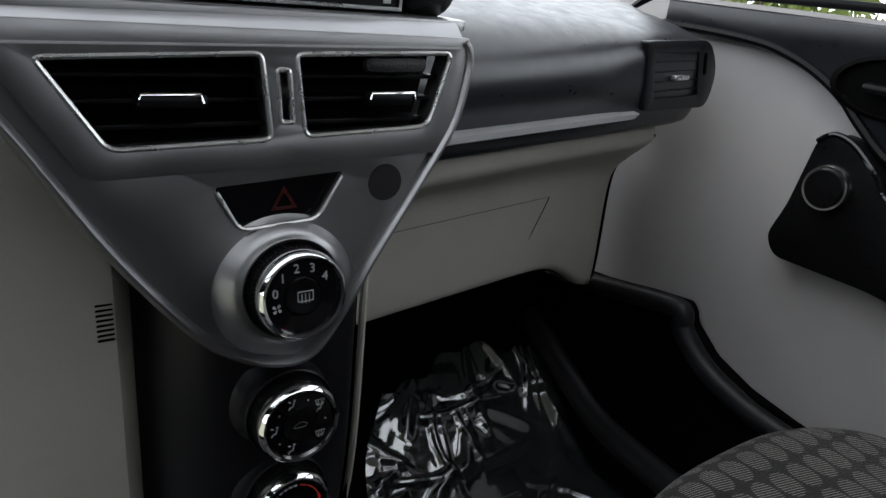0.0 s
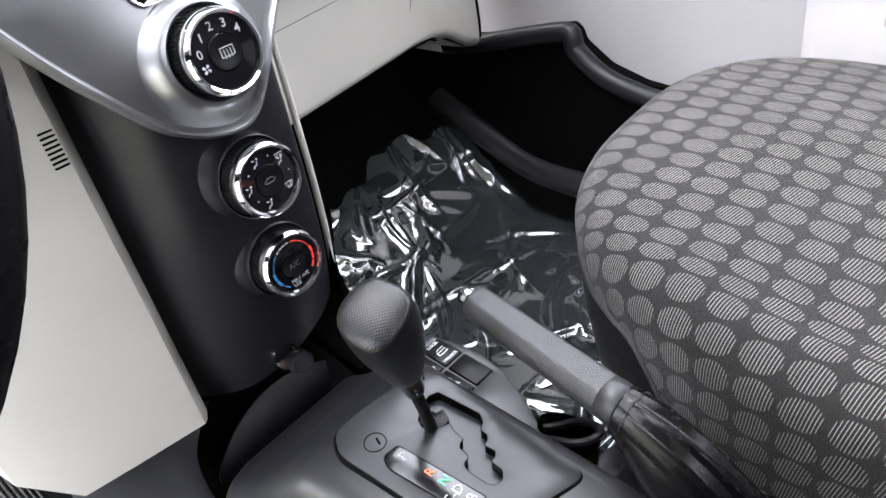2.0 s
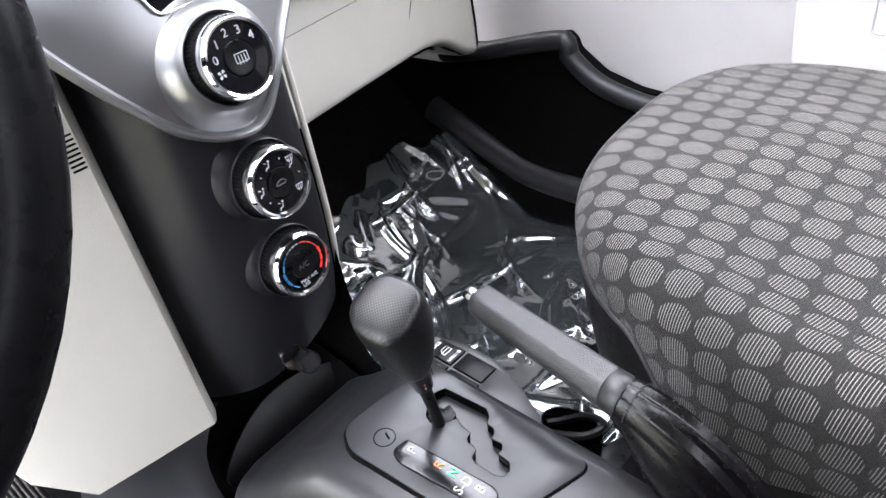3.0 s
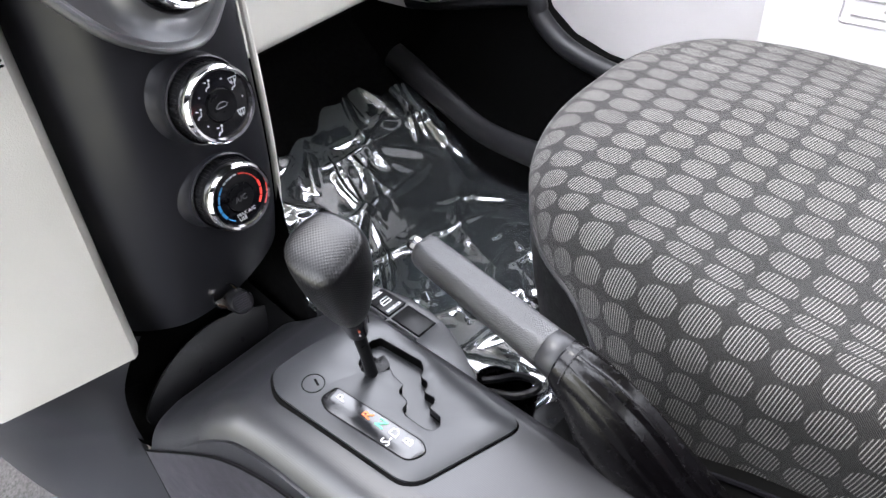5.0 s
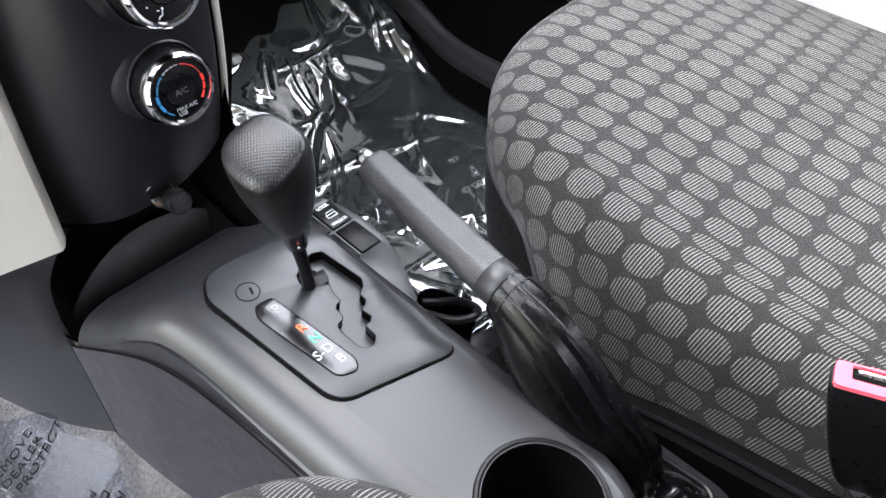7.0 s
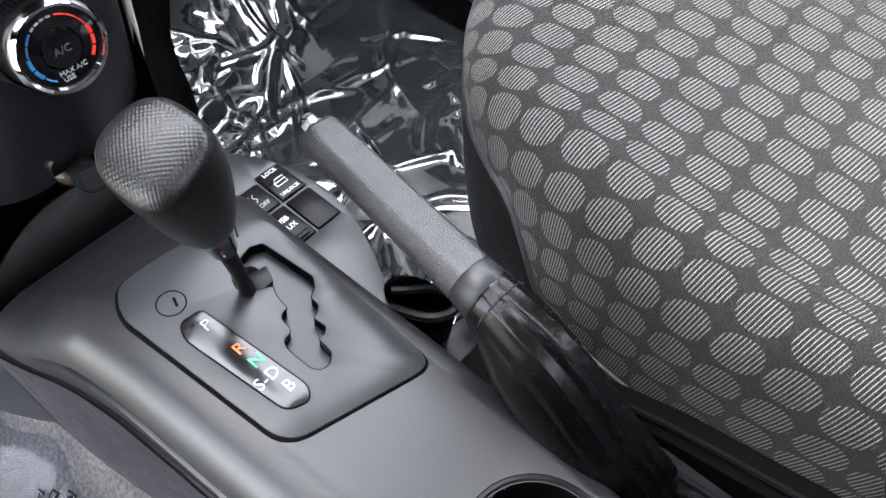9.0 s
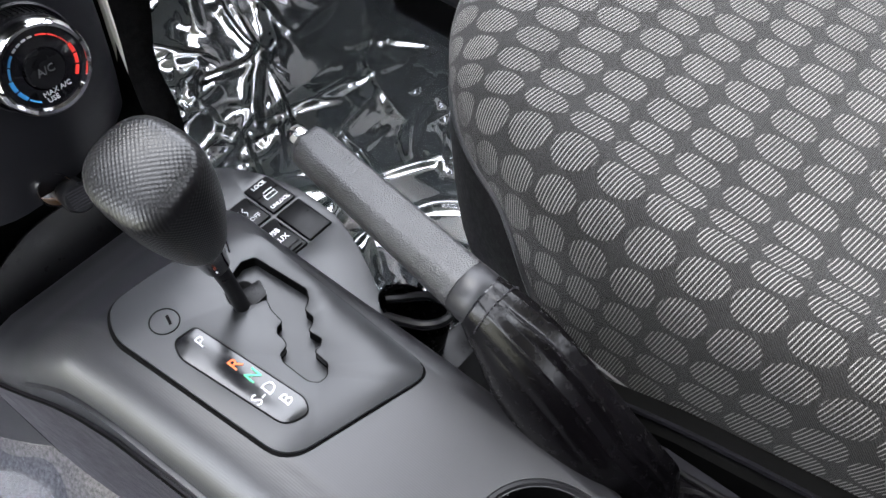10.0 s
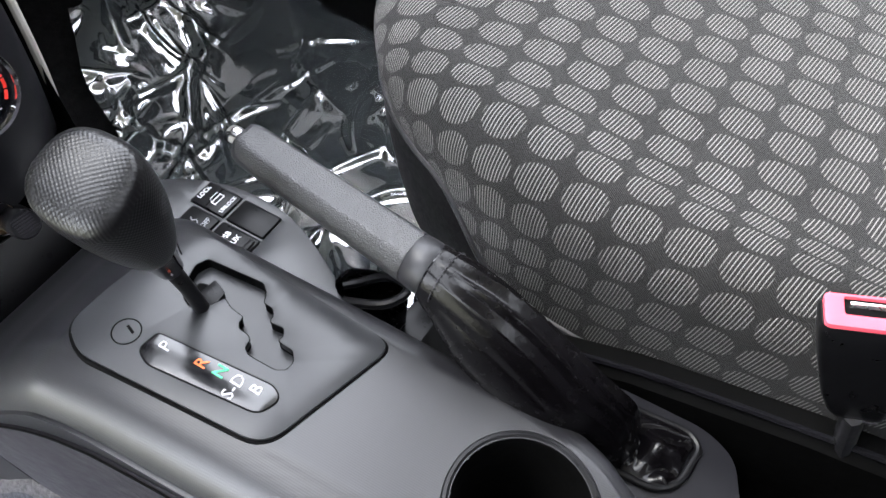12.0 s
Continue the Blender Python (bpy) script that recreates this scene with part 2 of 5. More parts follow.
M_BARK = surface("bark", (0.10, 0.08, 0.06), 0.9, 0, 60, 0.6, 0.01, 0.3, 10)
M_BODY = surface("car_paint", (0.45, 0.46, 0.47), 0.25, 0.3, 900, 0, 0, 0.04, 5, 0.6)


# ---- building helpers ----
def finish(bm, name, material, angle=38):
    bmesh.ops.recalc_face_normals(bm, faces=bm.faces[:])
    me = bpy.data.meshes.new(name)
    bm.to_mesh(me)
    bm.free()
    for p in me.polygons:
        p.use_smooth = True
    me.set_sharp_from_angle(angle=radians(angle))
    me.materials.append(material)
    return me


def thing(name, label, category, at, group="", kind=""):
    ob = new(name)
    ob.location = at
    return tagged(ob, label, category, group, kind)


def part(name, bm, material, parent, label="", angle=38):
    ob = new(name, finish(bm, name, material, angle))
    ob.parent = parent
    if parent.data is None:
        ob.matrix_parent_inverse = Matrix.Translation(-Vector(parent.location))
    return tagged(ob, label)


def single(name, bm, material, label, category, group="", kind="", angle=38):
    return tagged(new(name, finish(bm, name, material, angle)), label, category, group, kind)


def box(bm, lo, hi, bevel=0.0, m=None, segments=2):
    made = bmesh.ops.create_cube(bm, size=1.0)["verts"]
    size, mid = Vector(hi) - Vector(lo), (Vector(hi) + Vector(lo)) / 2
    for v in made:
        v.co = Vector((v.co.x * size.x, v.co.y * size.y, v.co.z * size.z)) + mid
    if m is not None:
        bmesh.ops.transform(bm, matrix=m, verts=made)
    if bevel > 0:
        edges = list({e for v in made for e in v.link_edges})
        bmesh.ops.bevel(bm, geom=edges, offset=bevel, segments=segments, profile=0.5, affect="EDGES", clamp_overlap=True)
    return bm


def loft(bm, rings, closed=True, caps=True):
    rows = [[bm.verts.new(p) for p in ring] for ring in rings]
    n = len(rows[0])
    for a, b in zip(rows, rows[1:]):
        for k in range(n if closed else n - 1):
            bm.faces.new((a[k], a[(k + 1) % n], b[(k + 1) % n], b[k]))
    if caps and closed:
        bm.faces.new(list(reversed(rows[0])))
        bm.faces.new(rows[-1])
    return bm


def sheet(bm, f, nu, nv, uv=None):
    """A grid surface f(u, v), u and v from 0 to 1."""
    rows = [[bm.verts.new(f(i / nu, j / nv)) for i in range(nu + 1)] for j in range(nv + 1)]
    layer = bm.loops.layers.uv.new("UVMap") if uv else None
    for j in range(nv):
        for i in range(nu):
            face = bm.faces.new((rows[j][i], rows[j][i + 1], rows[j + 1][i + 1], rows[j + 1][i]))
            if uv:
                for loop, (a, b) in zip(face.loops, ((i, j), (i + 1, j), (i + 1, j + 1), (i, j + 1))):
                    loop[layer].uv = uv(a / nu, b / nv)
    return bm


def thick(bm, shift):
    """Gives a sheet a back, moved by the shift."""
    made = bmesh.ops.extrude_face_region(bm, geom=bm.faces[:], use_keep_orig=True)["geom"]
    bmesh.ops.translate(bm, vec=shift, verts=[g for g in made if isinstance(g, bmesh.types.BMVert)])
    return bm


def tube(bm, path, radius, seg=10, flat=1.0, caps=True, closed=False):
    """A round bar along a path; radius is a number or one a point; flat squeezes it."""
    pts = [Vector(p) for p in path]
    rings, side = [], None
    for k, p in enumerate(pts):
        if closed:
            way = (pts[(k + 1) % len(pts)] - pts[k - 1]).normalized()
        else:
            way = (pts[min(k + 1, len(pts) - 1)] - pts[max(k - 1, 0)]).normalized()
        if side is None:
            side = way.cross(Vector((0, 0, 1)) if abs(way.z) < 0.9 else Vector((0, 1, 0))).normalized()
        side = (side - way * side.dot(way)).normalized()
        up = side.cross(way)
        r = radius[k] if isinstance(radius, (list, tuple)) else radius
        rings.append([p + side * math.cos(a) * r + up * math.sin(a) * r * flat for a in (2 * math.pi * i / seg for i in range(seg))])
    if closed:
        rings.append(rings[0])
        rows = [[bm.verts.new(q) for q in ring] for ring in rings[:-1]]
        rows.append(rows[0])
        for a, b in zip(rows, rows[1:]):
            for k in range(seg):
                bm.faces.new((a[k], a[(k + 1) % seg], b[(k + 1) % seg], b[k]))
        return bm
    return loft(bm, rings, True, caps)


def smooth_path(points, steps=8):
    """Points on a smooth curve through those given."""
    p = [Vector(q) for q in points]
    out = []
    for k in range(len(p) - 1):
        a, b, c, d = p[max(k - 1, 0)], p[k], p[k + 1], p[min(k + 2, len(p) - 1)]
        for s in range(steps):
            t = s / steps
            out.append(0.5 * ((2 * b) + (c - a) * t + (2 * a - 5 * b + 4 * c - d) * t * t + (3 * b - a - 3 * c + d) * t ** 3))
    out.append(p[-1])
    return out


def lathe(bm, profile, m, seg=40, caps=True):
    """Turns (radius, height) pairs round the z axis of the pose m."""
    rings = [[m @ Vector((r * math.cos(a), r * math.sin(a), h)) for a in (2 * math.pi * k / seg for k in range(seg))] for r, h in profile]
    return loft(bm, rings, True, caps)


def rounded(points, r, steps=4):
    """A 2D outline with its corners rounded; r is a radius or one a corner."""
    out, n = [], len(points)
    for k in range(n):
        p, a, b = Vector(points[k]), Vector(points[k - 1]), Vector(points[(k + 1) % n])
        rr = r[k] if isinstance(r, (list, tuple)) else r
        va, vb = a - p, b - p
        d = min(rr, 0.45 * va.length, 0.45 * vb.length)
        s, e = p + va.normalized() * d, p + vb.normalized() * d
        if d < 1e-6:
            out.append(p)
            continue
        for i in range(steps + 1):
            t = i / steps
            out.append((1 - t) ** 2 * s + 2 * t * (1 - t) * p + t * t * e)
    return [tuple(q) for q in out]


def slab(bm, outer, holes, depth, m, bevel=0.0):
    """A flat piece with holes in the x, y plane of the pose m, from z = 0 down to -depth; its upper rims are bevelled."""
    edges = []
    for loop in [outer, *holes]:
        vs = [bm.verts.new((x, y, 0)) for x, y in loop]
        edges += [bm.edges.new((vs[k], vs[(k + 1) % len(vs)])) for k in range(len(vs))]
    made = bmesh.ops.triangle_fill(bm, use_beauty=True, use_dissolve=False, edges=edges, normal=(0, 0, 1))
    front = [g for g in made["geom"] if isinstance(g, bmesh.types.BMFace)]
    grown = bmesh.ops.extrude_face_region(bm, geom=front)["geom"]
    low = [g for g in grown if isinstance(g, bmesh.types.BMVert)]
    for v in low:
        v.co.z -= depth
    if bevel > 0:
        bm.normal_update()
        rim = [e for e in bm.edges if all(abs(v.co.z) < 1e-7 for v in e.verts) and any(abs(f.normal.z) < 0.5 for f in e.link_faces)]
        bmesh.ops.bevel(bm, geom=rim, offset=bevel, segments=2, profile=0.5, affect="EDGES", clamp_overlap=True)
    bmesh.ops.transform(bm, matrix=m, verts=bm.verts[:])
    return bm


def lettering(body, size, m, depth=0.0003, align="CENTER"):
    """Words in the built-in font as a mesh in the x, y plane of m."""
    cu = bpy.data.curves.new("words", "FONT")
    cu.body, cu.size, cu.extrude, cu.align_x, cu.align_y = body, size, depth, align, "CENTER"
    cu.resolution_u = 2
    ob = bpy.data.objects.new("words", cu)
    me = bpy.data.meshes.new_from_object(ob)
    bm = bmesh.new()
    bm.from_mesh(me)
    bpy.data.objects.remove(ob)
    bpy.data.meshes.remove(me)
    bmesh.ops.transform(bm, matrix=m, verts=bm.verts[:])
    return bm


def facing(at, normal, up=(0, 0, 1)):
    """A pose whose z axis is the normal and whose y axis is as near to up as can be."""
    z = Vector(normal).normalized()
    x = Vector(up).cross(z).normalized()
    y = z.cross(x)
    m = Matrix((x, y, z)).transposed().to_4x4()
    m.translation = at
    return m


B = bmesh.new

# ---- body shell ----
def dash_y(x):
    return 0.47 + 0.2 * (x - 0.12)


def floor_z(x, y):
    left = -0.04 + max(0.0, y - 0.78) * 0.7 + 0.10 * (min(0.135, max(0.0, x + 0.24)) / 0.135) ** 2
    right = 0.02 + max(0.0, y - 0.62) * 0.72
    t = min(1.0, max(0.0, (x + 0.06) / 0.14))
    return left + (right - left) * t


bm = B()
sheet(bm, lambda u, v: Vector((-0.72 + 1.44 * u, -1.0 + 2.06 * v, floor_z(-0.72 + 1.44 * u, -1.0 + 2.06 * v))), 60, 90)
thick(bm, (0, 0, -0.03))
single("floor", bm, M_CARPET, "black cut-pile carpet on the car floor and toe board", "floor", kind="structure")
bm = sheet(B(), lambda u, v: Vector((-0.70 + 0.63 * u, 0.0 + 0.80 * v, 0.003 + floor_z(-0.70 + 0.63 * u, 0.8 * v))), 30, 40)
thick(bm, (0, 0, -0.002))
single("carpet", bm, M_GREYCARPET, "worn grey carpet in the driver footwell", "carpet", kind="structure")
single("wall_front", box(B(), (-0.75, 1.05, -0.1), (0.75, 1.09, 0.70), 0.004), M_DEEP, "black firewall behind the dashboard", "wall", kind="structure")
# out of view, set close behind the seats to keep rear light out
single("wall_rear", box(B(), (-0.75, -0.60, -0.1), (0.75, -0.56, 1.00), 0.004), M_SIDE, "unseen dark wall added behind the seats to cut rear light", "wall", kind="structure")
# unseen wall stands where the driver's body would block the side light
single("wall_left", box(B(), (-0.80, -0.60, -0.1), (-0.74, 0.10, 1.17), 0.012), M_SIDE, "unseen dark wall added to block light from the driver side", "wall", kind="structure")
single("sill_left", box(B(), (-0.80, 0.10, -0.1), (-0.74, 1.09, 0.05), 0.012), M_BLACK, "black sill under the open driver door", "sill", kind="structure")
bm = B()
box(bm, (-0.70, -0.60, 1.17), (0.70, 0.14, 1.21), 0.015)
single("ceiling", bm, M_ROOF, "pale grey roof lining", "ceiling", kind="structure")
for sx, name in ((-1, "pillar_left"), (1, "pillar_right")):
    bm = B()
    tube(bm, smooth_path([(sx * 0.735, 0.86, 0.70), (sx * 0.70, 0.50, 0.93), (sx * 0.66, 0.22, 1.11), (sx * 0.65, 0.10, 1.18)], 6), 0.036, 10, 0.8)
    single(name, bm, M_BLACK, "dark plastic windscreen pillar", "pillar", kind="structure")
    bm = box(B(), (sx * 0.70 - 0.03, -0.62, 0.68), (sx * 0.70 + 0.03, -0.48, 1.19), 0.01)
    single(name.replace("pillar", "post"), bm, M_ROOF, "door post with pale trim", "pillar", kind="structure")

# ---- passenger door ----
door = thing("door_1", "closed passenger door with cream trim and black upper", "door", (0.70, 0.2, 0.1), kind="structure")
XD = 0.690


def door_x(y, z):
    """The inner face of the door: hollow towards the front, with a bulge at the middle height."""
    return XD - 0.012 * math.exp(-((z - 0.45) / 0.16) ** 2) + 0.10 * max(0.0, y - 0.66) ** 1.5 - 0.05 * max(0.0, 0.30 - z) * (1 if y < 0.5 else 0.3)


bm = sheet(B(), lambda u, v: Vector((door_x(-0.9 + 1.95 * u, 0.0 + 0.77 * v), -0.9 + 1.95 * u, 0.0 + 0.77 * v)), 60, 30)
thick(bm, (0.05, 0, 0))
part("panel", bm, M_DOOR, door, "cream grained plastic door panel")
side = Matrix(((0, 0, -1, 0), (1, 0, 0, 0), (0, 1, 0, 0), (0, 0, 0, 1)))


def on_door(x):
    """Local x is forward, local y is up, the face looks into the cabin."""
    m = Matrix(((0, 0, -1, x), (-1, 0, 0, 0), (0, 1, 0, 0), (0, 0, 0, 1)))
    return m


top_line = [(0.70, 0.742), (0.62, 0.742), (0.545, 0.738), (0.50, 0.728), (0.464, 0.714), (0.43, 0.694), (0.405, 0.672), (0.36, 0.640), (0.28, 0.615), (0.0, 0.60), (-0.9, 0.60)]
upper = [(-y, z) for y, z in top_line] + [(0.9, 0.780), (-0.70, 0.772)]
bm = slab(B(), upper, [], 0.03, on_door(0.672), 0.006)
part("upper_trim", bm, M_DASH, door, "black soft upper door trim")
bm = tube(B(), smooth_path([(0.673, y, z - 0.002) for y, z in top_line[:9]], 5), 0.006, 8)
part("trim_edge", bm, M_BLACK, door)
bm = B()
lathe(bm, [(0.046, 0.0), (0.047, 0.004), (0.042, 0.006), (0.038, -0.004), (0.030, -0.012), (0.001, -0.014)], facing((0.671, 0.378, 0.712), (-1, 0, 0)) @ Matrix.Diagonal((1.5, 0.72, 1, 1)), 36)
part("handle_bowl", bm, M_DEEP, door, "black inner door handle recess")
part("door_handle", box(B(), (0.652, 0.345, 0.704), (0.664, 0.408, 0.716), 0.005), M_BLACK, door, "black lever door handle")
arm = [(-0.427, 0.647), (-0.416, 0.656), (-0.392, 0.652), (-0.364, 0.63), (-0.331, 0.6), (-0.19, 0.572), (0.092, 0.567), (0.092, 0.487), (-0.19, 0.492), (-0.327, 0.506), (-0.437, 0.503), (-0.452, 0.525), (-0.439, 0.567)]
bm = slab(B(), rounded(arm, 0.012), [], 0.045, on_door(0.640), 0.008)
rest = part("armrest", bm, M_BLACK, door, "glossy black armrest and pull trim")
# glossy bead shaped in place of the highlight along the armrest top
edge = [(-0.427, 0.647), (-0.412, 0.658), (-0.388, 0.653), (-0.358, 0.63), (-0.327, 0.602), (-0.19, 0.576)]
part("armrest_edge", tube(B(), smooth_path([(0.6405, -y, z) for y, z in edge], 5), 0.0032, 8), M_GLOSS, door, "gloss black bead added for the highlight on the armrest")
m = facing((0.640, 0.398, 0.601), (-1, 0, 0.05))
part("speaker_cap", lathe(B(), [(0.0225, 0), (0.0225, 0.012), (0.020, 0.0155), (0.001, 0.0165)], m, 36), M_BLACK, door, "round dark tweeter cap")
part("speaker_ring", lathe(B(), [(0.0225, 0.002), (0.0262, 0.002), (0.0262, 0.009), (0.0245, 0.0125), (0.0225, 0.0125)], m, 40), M_CHROME, door, "chrome ring round the tweeter")
for ob in door.children:
    if ob.name.split(".")[0] in ("upper_trim", "trim_edge", "handle_bowl", "door_handle", "armrest", "armrest_edge", "speaker_cap", "speaker_ring"):
        ob.data.transform(Matrix.Translation((-0.002, 0.009, -0.008)))
# pocket bulge with the embossed mark
bm = slab(B(), rounded([(-0.228, 0.18), (-0.236, 0.47), (0.6, 0.47), (0.6, 0.18)], 0.02), [], 0.05, on_door(0.662), 0.008)
part("pocket_panel", bm, M_DOOR, door, "cream raised door pocket panel")
bm = B()
for loop in (rounded([(-0.152, 0.408), (-0.152, 0.448), (-0.06, 0.448), (-0.06, 0.408)], 0.006),):
    tube(bm, [(0.6615, -a, b) for a, b in loop], 0.0018, 6, closed=True)
for k in range(3):
    tube(bm, smooth_path([(0.6615, 0.140 - 0.03 * (k == 1), 0.418 + 0.009 * k), (0.6615, 0.090, 0.418 + 0.009 * k), (0.6615, 0.078, 0.421 + 0.009 * k)], 4), 0.0024, 6)
part("embossed_mark", bm, M_DOOR, door)
bm = slab(B(), [(-0.78, 0.770), (-0.55, 0.775), (0.45, 0.79), (0.45, 1.16), (-0.20, 1.16), (-0.45, 1.05)], [rounded([(-0.73, 0.782), (-0.50, 0.787), (0.42, 0.80), (0.42, 1.14), (-0.19, 1.14), (-0.43, 1.035)], 0.02)], 0.03, on_door(0.70), 0.003)
part("window_frame", bm, M_BLACK, door, "black window frame")
# side wall ahead of the door and kick panel
kick = thing("kick_panel", "black plastic kick panel and sill in the footwell", "trim", (0.66, 0.55, 0.1), kind="structure")
line = [(-0.80, 0.325), (-0.715, 0.338), (-0.62, 0.360), (-0.556, 0.372), (-0.545, 0.362), (-0.540, 0.346), (-0.498, 0.313), (-0.44, 0.294), (-0.374, 0.286), (-0.20, 0.28), (0.30, 0.28), (0.30, 0.06), (-0.80, 0.06)]
# inner panel deep black, rim paler: shade and highlight put into the colours
bm = slab(B(), rounded(line, 0.006), [], 0.03, on_door(0.655), 0.007)
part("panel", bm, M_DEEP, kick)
rim = smooth_path([(0.648, -a, b - 0.006) for a, b in line[0:10]], 4)
part("rim", tube(B(), rim, 0.0150, 14), M_RUBBER, kick, "rounded satin black rim")
part("sill", tube(B(), smooth_path([(0.63, 0.83, 0.22), (0.632, 0.71, 0.165), (0.628, 0.62, 0.132), (0.622, 0.50, 0.125), (0.61, 0.30, 0.13), (0.61, -0.3, 0.13)], 6), 0.024, 10), M_RUBBER, kick, "rounded black sill moulding")
# lower sheet darkened the same way for the footwell shade
bm = sheet(B(), lambda u, v: Vector((0.655 - 0.05 * v, 0.95 - 1.2 * u, 0.30 - 0.26 * v)), 30, 8)
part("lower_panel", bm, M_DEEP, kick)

# ---- dashboard ----
dash = thing("dashboard", "black dashboard with cream lower half and silver strip", "dashboard", (0.3, 0.6, 0.4))
prof = [(0.20, 0.626), (0.06, 0.630), (0.018, 0.637), (0.004, 0.646), (0.004, 0.670), (-0.004, 0.690), (-0.004, 0.708), (0.006, 0.728), (0.028, 0.746), (0.07, 0.757), (0.16, 0.768), (0.42, 0.785)]
rings = []
fine = smooth_path([(0, a, b) for a, b in prof], 3)
for x, k in [(0.08 + 0.03 * i, 1.0) for i in range(17)] + [(0.59, 1.0), (0.62, 0.96), (0.640, 0.86), (0.652, 0.66), (0.657, 0.35)]:
    ring = []
    for p in fine:
        a, b = p.y, p.z
        if a < 0.12:
            full = min(1.0, max(0.0, (x - 0.43) / 0.05)) * max(0.0, 1 - ((b - 0.700) / 0.048) ** 4)
            a = a + (-0.0045 - a) * full * k
            a, b = 0.12 + (a - 0.12) * (0.5 + 0.5 * k), 0.695 + (b - 0.695) * (0.35 + 0.65 * k)
        ring.append(Vector((x, dash_y(x) + a, b)))
    rings.append(ring)
part("upper_pad", loft(B(), rings, False), M_DASH, dash, "soft black grained upper dash pad", 60)
bm = B()
rings = []
for i in range(13):
    x = 0.100 + 0.372 * i / 12
    y = dash_y(x)
    rings.append([Vector((x + (0.006 if b > 0.66 else -0.002) * (i == 12), y + a, b)) for a, b in ((0.010, 0.6565), (-0.006, 0.6572), (-0.0100, 0.6592), (-0.0095, 0.6645), (0.006, 0.6660))])
part("silver_strip", loft(bm, rings), M_STRIP, dash, "satin silver trim strip")
# cream lower half
low = [(0.10, 0.636), (0.00, 0.628), (-0.013, 0.617), (-0.012, 0.603), (0.010, 0.588), (0.040, 0.566), (0.046, 0.54), (0.044, 0.50), (0.042, 0.455), (0.050, 0.438), (0.10, 0.430), (0.30, 0.432)]
fine = smooth_path([(0, a, b) for a, b in low], 3)


def low_drop(x):
    """How far the lower edge hangs below its level at the console."""
    return 0.012 * (x - 0.1) / 0.35 + 0.062 * (1 / (1 + math.exp(-(x - 0.565) / 0.024)))


rings = []
for i in range(45):
    x = 0.07 + 0.575 * i / 44
    y = 0.53 + 0.2 * (x - 0.12)
    ring = []
    for p in fine:
        k = min(1.0, max(0.0, (0.60 - p.z) / 0.16))
        end = max(0.0, (x - 0.615) / 0.03)
        ring.append(Vector((x, y + p.y + 0.05 * end * end, p.z - low_drop(x) * k)))
    rings.append(ring)
part("lower_panel", loft(B(), rings, False), M_CREAM, dash, "cream grained lower dash panel", 60)
# black tube draws the shade between the dash end and the door
part("end_seal", tube(B(), [p + Vector((0.0135, 0.003, 0)) for p in rings[-2][8:28]], 0.0024, 6), M_DEEP, dash, "dark strip drawn for the shaded gap at the dash end")


# added near-black sheet keeps the space below the glovebox dark
rings = []
for i in range(24):
    x = 0.07 + 0.60 * i / 23
    y = 0.53 + 0.2 * (x - 0.12)
    z = 0.434 - low_drop(x)
    rings.append([Vector((x, y + 0.052, z)), Vector((x, y + 0.10, z - 0.004)), Vector((x, 1.05, z + 0.02))])
part("under_cover", loft(B(), rings, False), M_DEEP, dash, "black sheet added under the dash to hide lit gaps")


def low_at(x, z):
    """A place on the face of the cream panel."""
    y = 0.53 + 0.2 * (x - 0.12)
    return Vector((x, y + 0.0435, z))


bm = B()
tube(bm, [low_at(0.15 + 0.325 * k / 8, 0.535 - 0.004 * k / 8) for k in range(9)], 0.0003, 6)
tube(bm, smooth_path([low_at(0.475, 0.531), low_at(0.472, 0.520), low_at(0.425, 0.440)], 4), 0.0006, 6)
tube(bm, [low_at(0.425 - 0.27 * k / 8, 0.440 + 0.005 * k / 8) for k in range(9)], 0.0004, 6)
part("glovebox_seam", bm, M_SIDE, dash, "thin dark glovebox lid joint")
# side air vent
mv = facing((0.548, dash_y(0.548) - 0.0065, 0.702), (0.2, -1.0, 0.06))
frame_out = rounded([(-0.075, 0.038), (0.072, 0.040), (0.104, 0.004), (0.092, -0.040), (-0.062, -0.036)], [0.004, 0.02, 0.03, 0.02, 0.004], 6)
frame_in = rounded([(-0.058, 0.027), (0.045, 0.027), (0.062, -0.024), (-0.045, -0.024)], 0.003)
side_vent = thing("side_vent", "black round-ended side air vent with silver tab", "air vent", mv.translation)
part("frame", slab(B(), frame_out, [frame_in], 0.020, mv @ Matrix.Translation((0, 0, 0.0005)), 0.0025), M_STACK, side_vent)
# flat near-black plate stands in for the dark depth of the duct
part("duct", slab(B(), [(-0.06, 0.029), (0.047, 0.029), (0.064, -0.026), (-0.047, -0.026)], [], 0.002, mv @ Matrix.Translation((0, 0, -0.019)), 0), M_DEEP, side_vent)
for k in range(4):
    z = 0.0165 - 0.0108 * k
    a = -0.056 + 0.0035 * k
    part("slat", box(B(), (a, z - 0.0011, -0.016), (a + 0.104 + 0.004 * k, z + 0.0011, -0.001), 0.0005, mv, 1), M_BLACK, side_vent)
part("tab", box(B(), (-0.012, -0.0045, -0.002), (0.022, 0.0015, 0.006), 0.002, mv), M_BRIGHT, side_vent, "small silver thumb tab")
part("wheel", box(B(), (0.064, -0.014, -0.001), (0.069, 0.012, 0.003), 0.0015, mv @ pose(0, 0, 0, 0, 0, 12)), M_DEEP, side_vent)

# the passenger half of the dash lies lower and further ahead than the driver's
for ob in [*dash.children, *side_vent.children]:
    ob.data.transform(Matrix.Translation((-0.016, 0.012, -0.016)))

